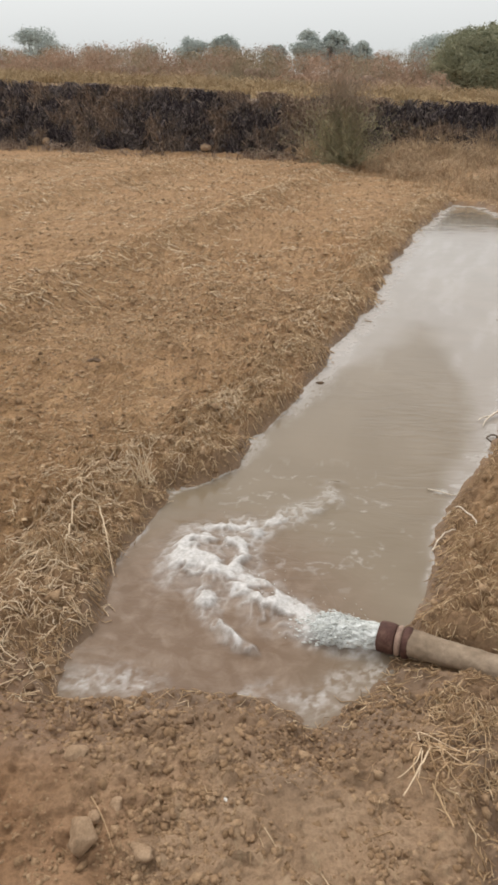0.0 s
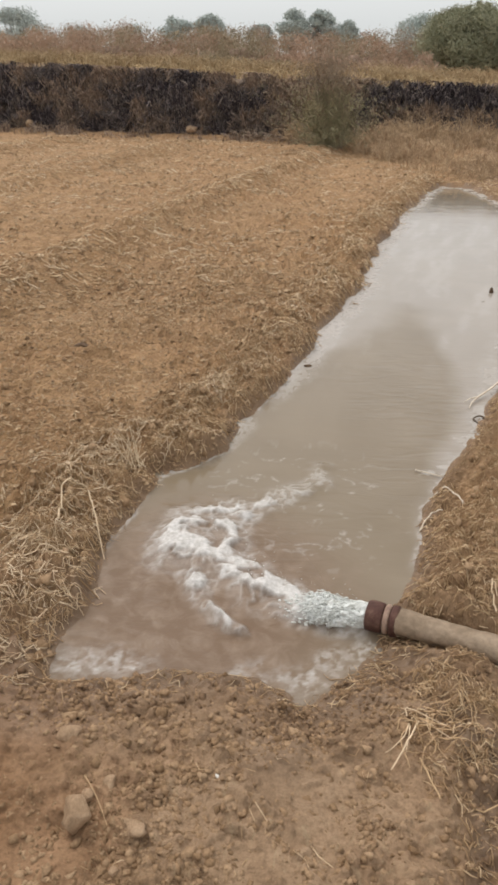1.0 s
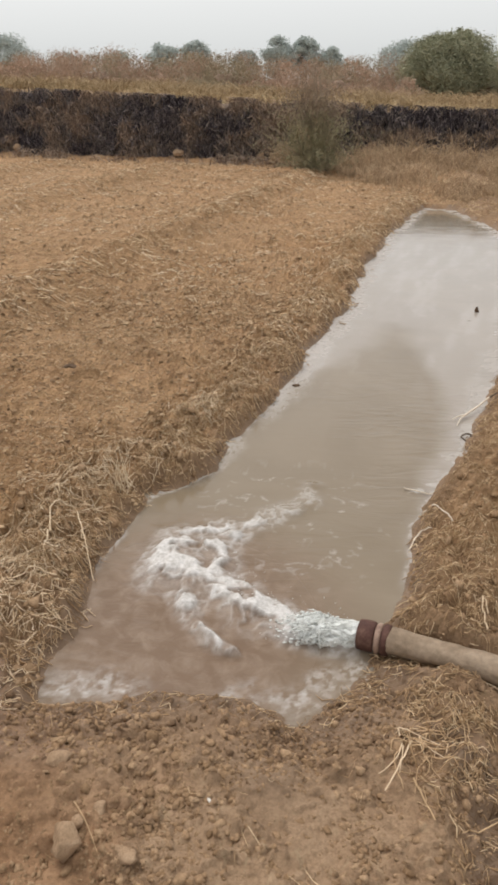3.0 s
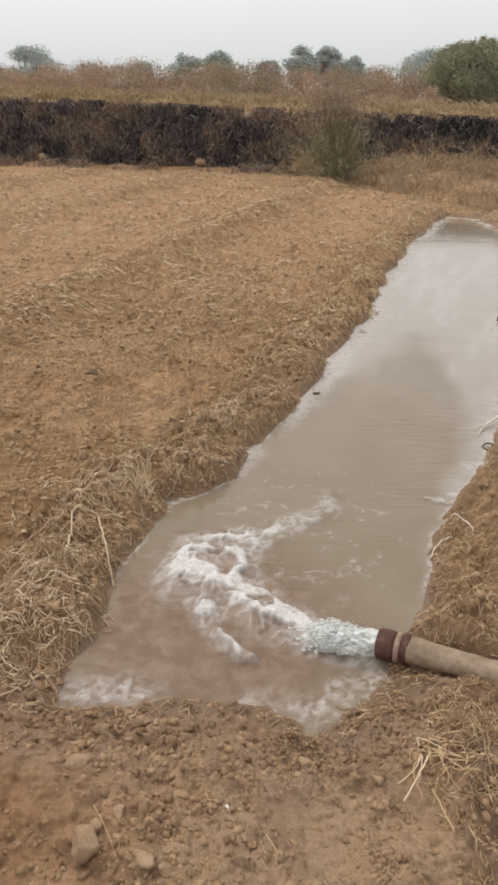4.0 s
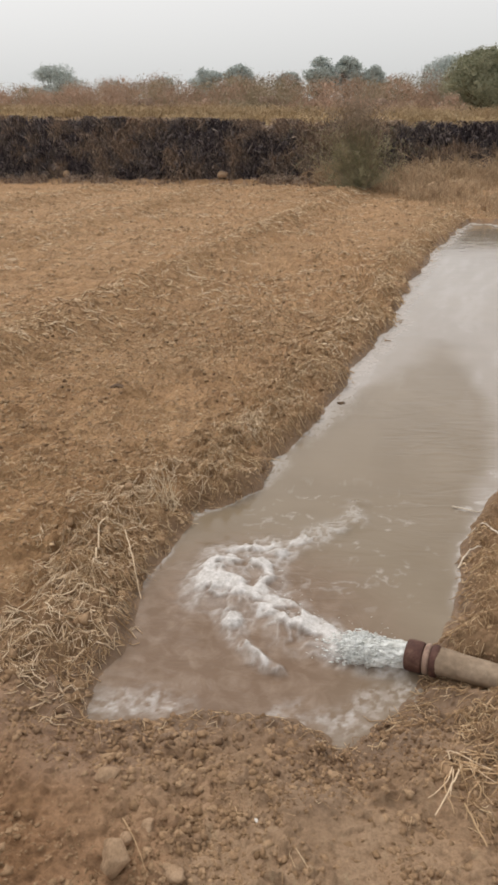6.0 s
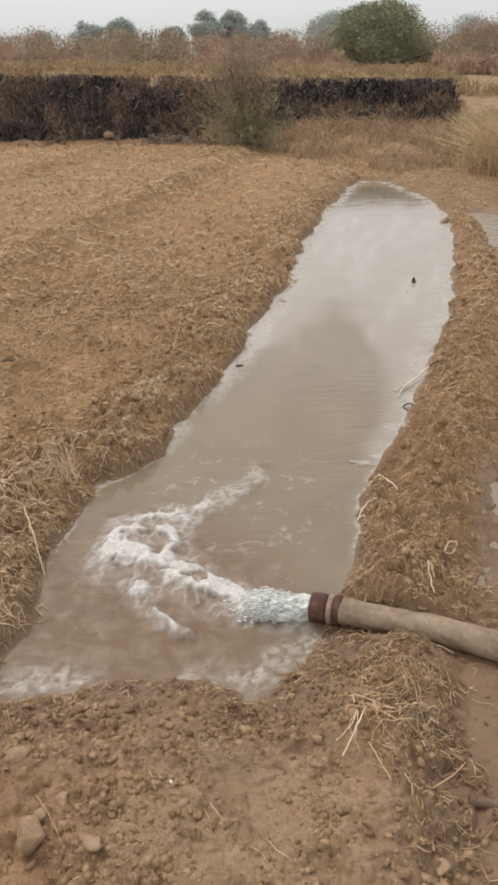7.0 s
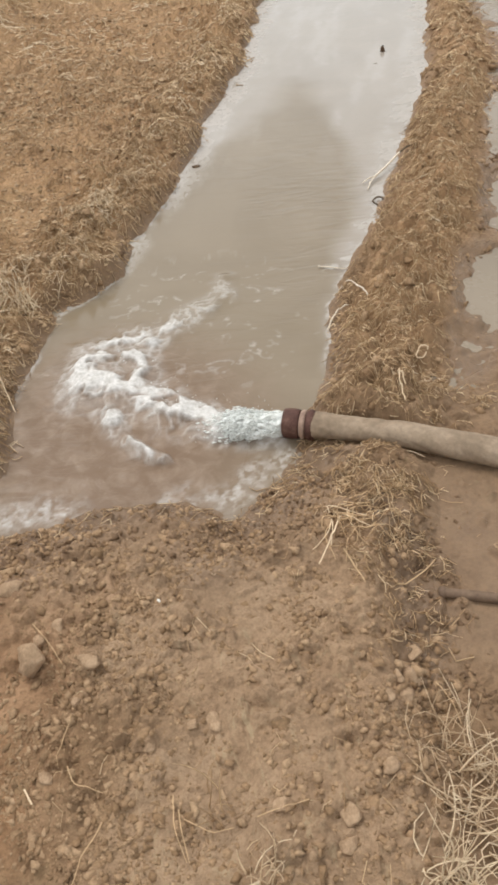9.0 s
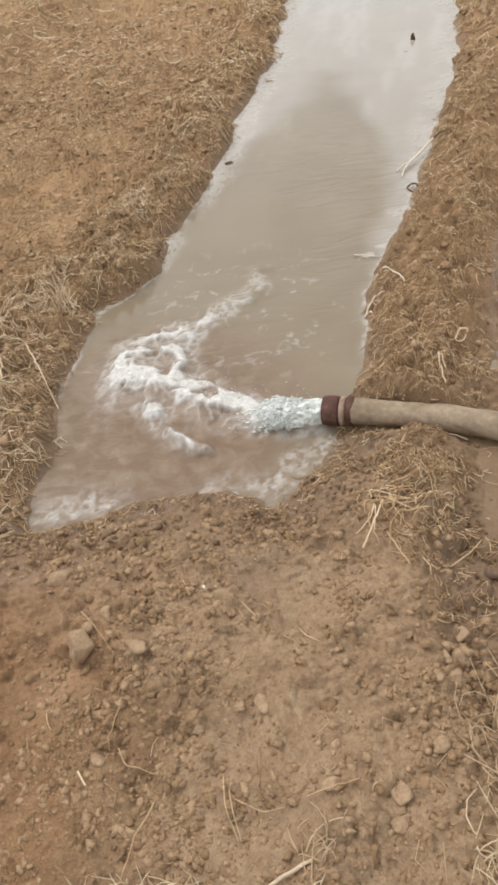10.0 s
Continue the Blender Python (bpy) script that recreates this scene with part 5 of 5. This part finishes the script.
def build_crumbs():
    rng = np.random.default_rng(13)
    xs, ys, ss = [], [], []

    def scatter(n, box, density, lo, hi, power):
        x, y = rng.uniform(box[0], box[1], n), rng.uniform(box[2], box[3], n)
        sd = shore_dist(x, y)
        ok = (rng.random(n) < density(x, y, sd)) & (sd > 0.015)
        x, y = x[ok], y[ok]
        xs.append(x), ys.append(y), ss.append(lo + (hi - lo) * rng.random(len(x)) ** power)

    clump = lambda x, y: np.clip(2.6 * (fbm(x, y, 0.16, 3, 2) - 0.38), 0, 1)
    scatter(15000, (-0.95, 0.75, 0.3, 1.6), lambda x, y, sd: clump(x, y) * (x < 0.62), 0.002, 0.0110, 2.6)
    scatter(22000, (-0.95, 0.75, 0.32, 1.6), lambda x, y, sd: (x < 0.62) * (0.15 + 0.7 * clump(x, y)), 0.002, 0.0058, 1.6)
    scatter(12000, (-0.95, 0.66, 0.32, 1.58), lambda x, y, sd: (x < 0.58) * np.clip(4 * (fbm(x, y, 0.11, 3, 5) - 0.50), 0, 1), 0.0045, 0.0125, 1.8)
    scatter(520, (-0.9, 0.6, 0.32, 1.5), lambda x, y, sd: 0.1 + clump(x, y), 0.008, 0.019, 2.2)
    scatter(420, (0.34, 0.68, 0.62, 1.12), lambda x, y, sd: np.exp(-((np.hypot((x - 0.52) / 0.10, (y - 0.86) / 0.16)) ** 2)), 0.006, 0.019, 1.6)
    scatter(16000, (-2.6, 0.9, 1.8, 6.0), lambda x, y, sd: (x < 0.27 * y - 0.4) * clump(x, y) * 0.9, 0.004, 0.017, 2.4)
    scatter(9000, (-1.6, 1.0, 1.6, 5.0), lambda x, y, sd: (x < 0.27 * y - 0.35) * np.exp(-(((sd - 0.18) / 0.2) ** 2)), 0.004, 0.022, 2.0)
    scatter(5000, (0.4, 2.4, 1.8, 5.0), lambda x, y, sd: (x > 0.27 * y - 0.3) * np.exp(-(((sd - 0.22) / 0.22) ** 2)), 0.004, 0.020, 2.2)
    scatter(2500, (1.2, 3.6, 4.8, 9.0), lambda x, y, sd: (x > 0.27 * y - 0.3) * np.exp(-(((sd - 0.2) / 0.2) ** 2)), 0.010, 0.030, 2.0)
    scatter(4500, (0.75, 4.2, 1.3, 8.0), lambda x, y, sd: (x > 0.27 * y + 0.75) * clump(x, y) * 0.6, 0.004, 0.022, 2.0)
    x, y, s = (np.concatenate(q) for q in (xs, ys, ss))
    z = ground_z(x, y) - s * 0.30
    v, f = lumps(x, y, z, s, rng, ICO1, 0.72, 0.85)
    tagged(new("soil_crumbs", mesh_from("soil_crumbs", v, f, CLOD)), "loose crumbs of dry earth", "earth crumbs", kind="stuff")
    # clods turned up over the tilled field
    xs.clear(), ys.clear(), ss.clear()
    rows = lambda x, y: np.clip(2.4 * (fbm(x * 1.2, y * 0.8, 0.45, 3, 6) - 0.34), 0.05, 1)
    scatter(46000, (-3.6, 1.4, 1.8, 6.5), lambda x, y, sd: (x < 0.27 * y - 0.55) * (0.35 + 0.65 * rows(x, y)), 0.004, 0.016, 2.2)
    scatter(52000, (-8.5, 2.8, 5.0, 19.2), lambda x, y, sd: (x < 0.27 * y - 0.6) * (y < bank_base(x) - 0.3) * rows(x, y), 0.010, 0.032, 2.0)
    x, y, s = (np.concatenate(q) for q in (xs, ys, ss))
    v, f = lumps(x, y, ground_z(x, y) - s * 0.05, s, rng, OCTA, 0.4, 0.62)
    tagged(new("turned_clods", mesh_from("turned_clods", v, f, TURNED, flat=True)), "clods of turned earth over the tilled field", "clods", kind="stuff")
    # damp dark crumbs on the tilled field, along the waterline and on the wet track
    xs.clear(), ys.clear(), ss.clear()
    patchy = lambda x, y: np.clip(3.5 * (fbm(x, y, 0.5, 4, 5) - 0.47), 0, 1)
    scatter(2600, (-3.4, 1.2, 1.9, 7.0), lambda x, y, sd: (x < 0.27 * y - 0.75) * 0.5, 0.005, 0.015, 2.6)
    scatter(9000, (-8.0, 2.4, 6.5, 18.8), lambda x, y, sd: (x < 0.27 * y - 0.75) * patchy(x, y) * 0.12, 0.008, 0.024, 2.4)
    scatter(5000, (-0.9, 3.2, 1.9, 10.0), lambda x, y, sd: np.exp(-(((sd - 0.03) / 0.03) ** 2)) * 0.7, 0.004, 0.018, 2.0)
    scatter(7500, (0.60, 3.4, 0.7, 6.0), lambda x, y, sd: (x > 0.27 * y + 0.3) * (sd > 0.45) * (0.08 + patchy(x, y)) * 0.6, 0.003, 0.012, 2.2)
    scatter(4200, (-0.95, 0.5, 1.15, 1.62), lambda x, y, sd: np.exp(-(((sd - 0.12) / 0.13) ** 2)) * (0.2 + clump(x, y)), 0.002, 0.013, 2.8)
    scatter(2600, (1.2, 2.9, 2.2, 5.2), lambda x, y, sd: (x > 0.27 * y + 0.5) * (sd > 0.42) * np.clip(5 * (fbm(x, y, 0.22, 3, 4) - 0.42), 0.05, 1), 0.004, 0.017, 2.4)
    scatter(2600, (0.50, 0.95, 0.75, 1.62), lambda x, y, sd: np.clip(4 * (fbm(x, y, 0.10, 3, 4) - 0.42), 0.08, 1) * np.exp(-(((x - 0.64) / 0.12) ** 2)), 0.003, 0.012, 2.2)
    x, y, s = (np.concatenate(q) for q in (xs, ys, ss))
    v, f = lumps(x, y, ground_z(x, y) - s * 0.15, s, rng, ICO1, 0.72, 0.8)
    tagged(new("damp_crumbs", mesh_from("damp_crumbs", v, f, DAMP)), "damp dark crumbs of earth", "earth crumbs", kind="stuff")


build_crumbs()


def build_clod(name, label, category, x, y, size, mat, seed, stretch=(1, 1, 1), turn=0.0, sink=0.25, rough=0.35, group=""):
    rng = np.random.default_rng(seed)
    bv, bf = ICO3
    d = bv.copy()
    low = fbm(bv[:, 0] * 1.3 + seed, bv[:, 1] * 1.3 + bv[:, 2], 0.9, 3, seed % 5) + fbm(bv[:, 2] * 1.7 - seed, bv[:, 0] + bv[:, 1], 0.5, 3, 3)
    r = 1 + 1.7 * rough * (low - 1.0) + 0.07 * (rng.random(len(bv)) - 0.5)
    d *= r[:, None]
    # broken faces
    for _ in range(7):
        face = rng.normal(size=3)
        face /= np.linalg.norm(face)
        over = np.maximum(d @ face - rng.uniform(0.45, 0.75), 0)
        d -= over[:, None] * face * 0.9
    d *= np.array(stretch) * size
    c, s = math.cos(turn), math.sin(turn)
    d = np.stack([d[:, 0] * c - d[:, 1] * s, d[:, 0] * s + d[:, 1] * c, d[:, 2]], 1)
    ob = new(name, mesh_from(name, d, bf, mat))
    z = float(ground_z(np.array([x]), np.array([y]))[0])
    ob.location = (x, y, max(z, -0.01) + size * stretch[2] * (1 - 2 * sink) * 0.75)
    return tagged(ob, label, category, group)


def build_clods():
    g = "clods on the heap"
    clod = "lump of dry brown earth on the heap"
    build_clod("earth_clod", "largest upright lump of dry brown earth on the heap", "clod", -0.390, 1.015, 0.044, DRY_CLOD, 1, (0.82, 1.12, 1.0), 0.3, 0.02, group=g)
    for i, (x, y, s, st) in enumerate(((-0.478, 1.255, 0.036, (1.3, 0.8, 0.6)), (-0.262, 1.000, 0.026, (0.8, 1.3, 0.5)), (-0.385, 1.075, 0.020, (1.1, 0.9, 0.8)), (-0.345, 1.11, 0.024, (1, 1, 0.7)),
                                     (-0.350, 0.735, 0.020, (0.9, 1.1, 0.9)), (-0.12, 0.76, 0.020, (1.1, 1, 0.8)), (0.388, 0.635, 0.019, (1, 1, 0.8)), (0.153, 0.590, 0.020, (1.2, 0.9, 0.6)), (0.275, 0.505, 0.021, (1.1, 1.0, 0.7)), (0.09, 0.60, 0.013, (1, 1, 0.8)), (0.505, 0.872, 0.030, (1.2, 0.9, 0.7)), (0.475, 0.805, 0.022, (1, 1, 0.8)), (0.535, 0.935, 0.024, (1.1, 0.9, 0.7)), (0.43, 0.80, 0.018, (1, 1, 0.8)),
                                     (0.50, 0.90, 0.022, (1.2, 0.8, 0.7)), (0.47, 0.855, 0.018, (1, 1, 0.7)), (0.03, 0.80, 0.020, (1.3, 1, 0.6)), (0.29, 0.56, 0.022, (1, 1.1, 0.6)), (-0.02, 0.80, 0.016, (1, 1, 0.8)), (-0.29, 0.90, 0.013, (1, 1, 0.9)))):
        build_clod("earth_clod", clod, "clod", x, y, s * 1.0, DRY_CLOD, 3 + i, st, i * 0.9, 0.38, group=g)
    build_clod("dark_clod", "dark damp clod at the water's edge", "clod", 0.21, 4.24, 0.020, DARK_CLOD, 31, (1.4, 0.8, 0.6), 0.5, 0.1)
    build_clod("dark_clod", "dark clod lying on the tilled field", "clod", -1.26, 4.43, 0.045, DARK_CLOD, 33, (1.6, 0.8, 0.6), 0.2, 0.2)
    build_clod("earth_clod", "pale dry lump at the far end of the ridge", "clod", 2.80, 8.55, 0.065, DRY_CLOD, 47, (1.3, 0.9, 0.7), 0.4, 0.2)
    for x, y, z, k in ((-2.31, 19.62, 0.15, 51), (-6.8, 20.85, 0.13, 53), (-0.27, 19.05, 0.13, 55)):
        build_clod("bank_clod", "pale fallen lump of earth at the bank's foot", "clod", x, y, z, DRY_CLOD, k, (1.1, 0.8, 1.0), 0.2 * k, 0.05)
    build_clod("white_pebble", "small white pebble on the heap", "pebble", -0.085, 1.155, 0.0075, PALE, 35, (0.8, 1.2, 0.8), 0.4, 0.2, 0.2)
    build_clod("brown_stone", "weathered brownish stone beside the far puddle", "stone", 3.92, 9.30, 0.20, STONE, 37, (1.2, 0.9, 0.9), 0.2, 0.25)
    build_clod("pale_stone", "small pale stone beside the far puddle", "stone", 3.69, 8.60, 0.045, PALE, 39, (1.2, 0.8, 0.6), 0.2, 0.15)
    build_clod("pale_stone", "smaller pale stone beside the far puddle", "stone", 3.82, 8.50, 0.034, PALE, 41, (1.1, 0.9, 0.6), 1.2, 0.15)
    # dark stub standing in the channel
    stub = new("dark_stub")
    stub.location = (1.78, 6.02, -0.03)
    stub.scale = (0.62, 0.62, 0.60)
    tagged(stub, "short dark wooden stub standing in the water", "stub")
    part("stub_body", tube("stub_body", [(0, 0, 0), (0.006, 0.01, 0.05), (-0.004, 0.005, 0.09), (0.004, 0, 0.115)], [0.026, 0.03, 0.022, 0.010], DARK_CLOD, 12, 1.0, 0.4, 24), stub)
    build_clod("floating_twig", "dark scrap floating beside the stub", "scrap", 1.66, 5.75, 0.016, DARK_CLOD, 43, (1.4, 0.5, 0.35), 0, 0.0)


build_clods()


def bent_stalk(name, label, pts, r0, r1, mat=None):
    pts = np.array(pts, float)
    t = np.linspace(0, len(pts) - 1, 9)
    p = np.stack([np.interp(t, np.arange(len(pts)), pts[:, i]) for i in range(3)], 1)
    p[1:-1] = 0.25 * p[:-2] + 0.5 * p[1:-1] + 0.25 * p[2:]
    p[:, 2] = np.maximum(p[:, 2] + ground_z(p[:, 0], p[:, 1]), 0.003)
    v, f = strands(p[None], np.linspace(r0, r1, 9)[None], 6)
    return tagged(new(name, mesh_from(name, v, f, mat or PALE_STRAW)), label, "straw", "stray stalks")


def build_tuft(name, label, x, y, n, length, spread, rad, seed, curl=0.3, category="grass tuft", mat=None):
    rng = np.random.default_rng(seed)
    root = new(name)
    z = float(ground_z(np.array([x]), np.array([y]))[0])
    root.location = (x, y, z)
    tagged(root, label, category)
    a = rng.random(n) * 6.283
    L = length * rng.uniform(0.35, 1.0, n)
    out = spread * rng.uniform(0.1, 1.0, n)
    p0 = np.stack([rng.normal(0, 0.25 * spread * length, n), rng.normal(0, 0.25 * spread * length, n), np.full(n, -0.01)], 1)
    dirv = np.stack([np.cos(a) * out, np.sin(a) * out, np.sqrt(np.clip(1 - out**2, 0.05, 1))], 1)
    pts = [p0]
    turn = rng.normal(0, curl, n)
    d = dirv.copy()
    for k in range(5):
        c, s = np.cos(turn), np.sin(turn)
        d = np.stack([d[:, 0] * c - d[:, 1] * s, d[:, 0] * s + d[:, 1] * c, d[:, 2] - 0.22 * (0.3 + curl)], 1)
        d /= np.linalg.norm(d, axis=1, keepdims=True)
        q = pts[-1] + d * L[:, None] / 5
        q[:, 2] = np.maximum(q[:, 2], 0.004 + 0.008 * rng.random(n))
        pts.append(q)
    v, f = strands(np.stack(pts, 1), rng.uniform(0.6, 1.2, n)[:, None] * rad * np.linspace(1, 0.4, 6))
    part("tangle", mesh_from("tangle", v, f, mat or STRAW), root)
    return root


def build_small_plants():
    build_tuft("straw_tuft", "pale dry stubble tuft standing on the ridge", -0.605, 2.79, 20, 0.20, 0.62, 0.0030, 1, 0.14, mat=CREAM_STRAW)
    build_tuft("curly_grass", "tangle of curling dry grass on the earth", 0.57, 0.66, 70, 0.22, 0.9, 0.0024, 2, 0.55, mat=PALE_STRAW)
    build_tuft("curly_grass", "looser tangle of curling dry grass on the earth", 0.51, 0.53, 46, 0.18, 0.9, 0.0026, 3, 0.65, mat=PALE_STRAW)
    build_tuft("curly_grass", "tangle of curling dry grass on the earth", 0.64, 0.50, 50, 0.22, 0.9, 0.0025, 8, 0.5, mat=PALE_STRAW)
    build_tuft("grass_tuft", "thick pale tuft of dry grass at the heap's corner", 0.45, 0.40, 90, 0.17, 0.75, 0.0024, 9, 0.35, mat=CREAM_STRAW)
    build_tuft("root_tangle", "knot of torn pale roots on the earth", 0.105, 0.46, 20, 0.11, 0.95, 0.0022, 12, 0.32, "roots", PALE_STRAW)
    build_tuft("straw_tuft", "splayed dry stalks on the heap's flank", 0.46, 1.30, 16, 0.15, 0.95, 0.0026, 4, 0.3, mat=STRAW)
    build_tuft("straw_tuft", "splayed dry stalks beside the pool", -0.74, 1.70, 40, 0.17, 0.9, 0.0019, 5, 0.25)
    build_tuft("straw_tuft", "small dry stubble tuft on the heap", 0.02, 0.60, 10, 0.16, 0.7, 0.0018, 6, 0.2)
    build_tuft("straw_tuft", "dry stubble tuft behind the hose", 0.70, 1.90, 26, 0.10, 0.8, 0.0016, 7, 0.2)
    s = "long bent dry stalk lying on the ridge"
    bent_stalk("straw_stalk", s, [(-0.79, 2.25, 0.02), (-0.80, 2.33, 0.07), (-0.775, 2.44, 0.10), (-0.73, 2.46, 0.04)], 0.0035, 0.002)
    bent_stalk("straw_stalk", s, [(-0.72, 2.44, 0.05), (-0.66, 2.30, 0.05), (-0.60, 2.15, 0.02)], 0.003, 0.0018)
    bent_stalk("straw_stalk", s, [(-0.85, 2.02, 0.02), (-0.78, 2.06, 0.05), (-0.70, 2.05, 0.03)], 0.003, 0.0018)
    bent_stalk("straw_stalk", "thick pale straw on the heap's flank", [(0.425, 1.24, 0.02), (0.435, 1.18, 0.025), (0.455, 1.12, 0.012)], 0.0026, 0.0018, STRAW)
    rng = np.random.default_rng(77)
    for k in range(18):
        turn, reach = rng.uniform(-2.9, 0.25), rng.uniform(0.06, 0.15)
        dx, dy = math.cos(turn) * reach, math.sin(turn) * reach
        bow = rng.normal(0, 0.02)
        ox, oy = 0.46 + rng.normal(0, 0.028), 1.37 + rng.normal(0, 0.028)
        bent_stalk("straw_stalk", "dry stalk splayed over the heap's flank", [(ox, oy, 0.010), (ox + 0.5 * dx - bow, oy + 0.5 * dy + bow, 0.016), (ox + dx, oy + dy, 0.006)], 0.0020, 0.0012, STRAW if k % 4 else PALE_STRAW)
    bent_stalk("straw_stalk", "dry stalk on the heap's flank", [(0.44, 1.36, 0.02), (0.40, 1.28, 0.025), (0.35, 1.21, 0.01)], 0.003, 0.0018)
    bent_stalk("straw_stalk", "dry stalk across the wet edge", [(0.545, 1.13, 0.01), (0.60, 1.155, 0.02), (0.67, 1.195, 0.015)], 0.0026, 0.0016, STRAW)
    bent_stalk("straw_stalk", "short white straw on the heap", [(-0.395, 0.72, 0.006), (-0.375, 0.685, 0.006)], 0.0024, 0.0022, PALE_STRAW)
    t = "thin dry stalk on bare earth"
    for pts in ([(-0.295, 0.86, 0.01), (-0.315, 0.81, 0.015), (-0.32, 0.75, 0.01)], [(-0.30, 0.75, 0.01), (-0.28, 0.70, 0.015), (-0.22, 0.68, 0.01)], [(-0.07, 0.65, 0.01), (-0.07, 0.58, 0.02), (-0.05, 0.52, 0.01)],
                [(-0.06, 0.62, 0.01), (-0.055, 0.57, 0.02), (-0.045, 0.52, 0.01)], [(-0.22, 0.62, 0.01), (-0.26, 0.56, 0.015), (-0.29, 0.48, 0.01)], [(0.10, 0.58, 0.01), (0.15, 0.585, 0.01), (0.21, 0.59, 0.01)],
                [(-0.41, 1.13, 0.01), (-0.36, 1.06, 0.02), (-0.325, 1.0, 0.01)], [(0.56, 0.84, 0.02), (0.585, 0.79, 0.03), (0.59, 0.74, 0.02)], [(-0.05, 0.60, 0.01), (0.01, 0.565, 0.01), (0.05, 0.57, 0.01)]):
        bent_stalk("straw_stalk", t, pts, 0.0014, 0.0008, STRAW)
    # pale twig at the water's edge
    twig = new("forked_twig")
    twig.location = (1.16, 3.78, 0.0)
    tagged(twig, "pale forked twig lying half in the water", "twig")
    for nm, line, r0, r1, lab in (("stem", [(-0.01, -0.01, 0.012), (0.09, 0.10, 0.022), (0.19, 0.22, 0.035)], 0.0062, 0.0055, ""), ("fork", [(-0.01, -0.01, 0.012), (-0.045, -0.06, 0.008), (-0.075, -0.13, 0.002)], 0.005, 0.002, ""),
                                  ("fork", [(0.01, 0.01, 0.014), (-0.05, -0.02, 0.010), (-0.085, -0.05, 0.004)], 0.0045, 0.002, ""), ("tip", [(0.19, 0.22, 0.035), (0.24, 0.25, 0.05), (0.30, 0.25, 0.06)], 0.006, 0.003, "dark bark-covered tip")):
        v, f = strands(np.array([line], float), np.linspace(r0, r1, 3)[None], 8)
        part(nm, mesh_from(nm, v, f, BARK if nm == "tip" else BLEACHED), twig, lab)
    # looped root at the waterline
    a = np.linspace(0, 5.6, 15)
    ring = np.stack([1.10 + 0.022 * np.cos(a) * (1 + 0.3 * np.sin(3 * a)), 3.49 + 0.032 * np.sin(a), 0.010 + 0.008 * np.sin(a + 1)], 1)
    v, f = strands(ring[None], np.linspace(0.0055, 0.003, 15)[None], 6)
    tagged(new("looped_root", mesh_from("looped_root", v, f, BARK)), "dark looped root at the waterline", "root")
    a = np.linspace(0, 5.9, 15)
    ring = np.stack([0.90 + 0.020 * np.cos(a) * (1 + 0.3 * np.sin(2 * a)), 2.09 + 0.014 * np.sin(a), 0.020 + 0.018 * np.sin(a + 0.4)], 1)
    ring[:, 2] += float(ground_z(np.array([0.90]), np.array([2.09]))[0])
    v, f = strands(ring[None], np.full((1, 15), 0.0025), 6)
    tagged(new("straw_loop", mesh_from("straw_loop", v, f, PALE_STRAW)), "curled loop of pale straw on the ridge", "straw", "stray stalks")
    for pts in ([(0.76, 1.93, 0.02), (0.752, 1.86, 0.03), (0.75, 1.79, 0.03)], [(0.745, 1.95, 0.015), (0.765, 1.90, 0.02), (0.77, 1.86, 0.015)], [(0.66, 1.68, 0.012), (0.71, 1.65, 0.015), (0.77, 1.61, 0.012)]):
        bent_stalk("straw_stalk", "short pale straw lying beside the hose", pts, 0.0028, 0.0018)
    # scraps of straw where scum gathers
    for pts in ([(0.68, 2.93, 0.004), (0.73, 2.91, 0.006), (0.80, 2.87, 0.01)], [(0.70, 2.67, 0.012), (0.74, 2.65, 0.014), (0.78, 2.60, 0.012)], [(0.77, 2.58, 0.012), (0.79, 2.54, 0.012), (0.80, 2.50, 0.012)], [(0.62, 2.42, 0.01), (0.66, 2.48, 0.012), (0.72, 2.5, 0.012)]):
        bent_stalk("straw_stalk", "bleached straw at the water's edge", pts, 0.0036, 0.0024, BLEACHED)
    # stout jointed stalk and stubble at the heap's near edge
    bent_stalk("straw_stalk", "stout jointed stalk at the heap's near edge", [(-0.05, 0.400, 0.008), (-0.01, 0.425, 0.010), (0.04, 0.445, 0.010), (0.09, 0.458, 0.008)], 0.0042, 0.0036, PALE_WOOD)
    for k, (x, y) in enumerate(((-0.30, 0.465), (-0.23, 0.450), (-0.14, 0.440), (-0.38, 0.465), (-0.18, 0.430), (-0.26, 0.425))):
        build_tuft("straw_tuft", "pale curling stubble at the heap's near edge", x, y, 9, 0.075, 0.85, 0.0022, 60 + k, 0.14, mat=CREAM_STRAW)


build_small_plants()
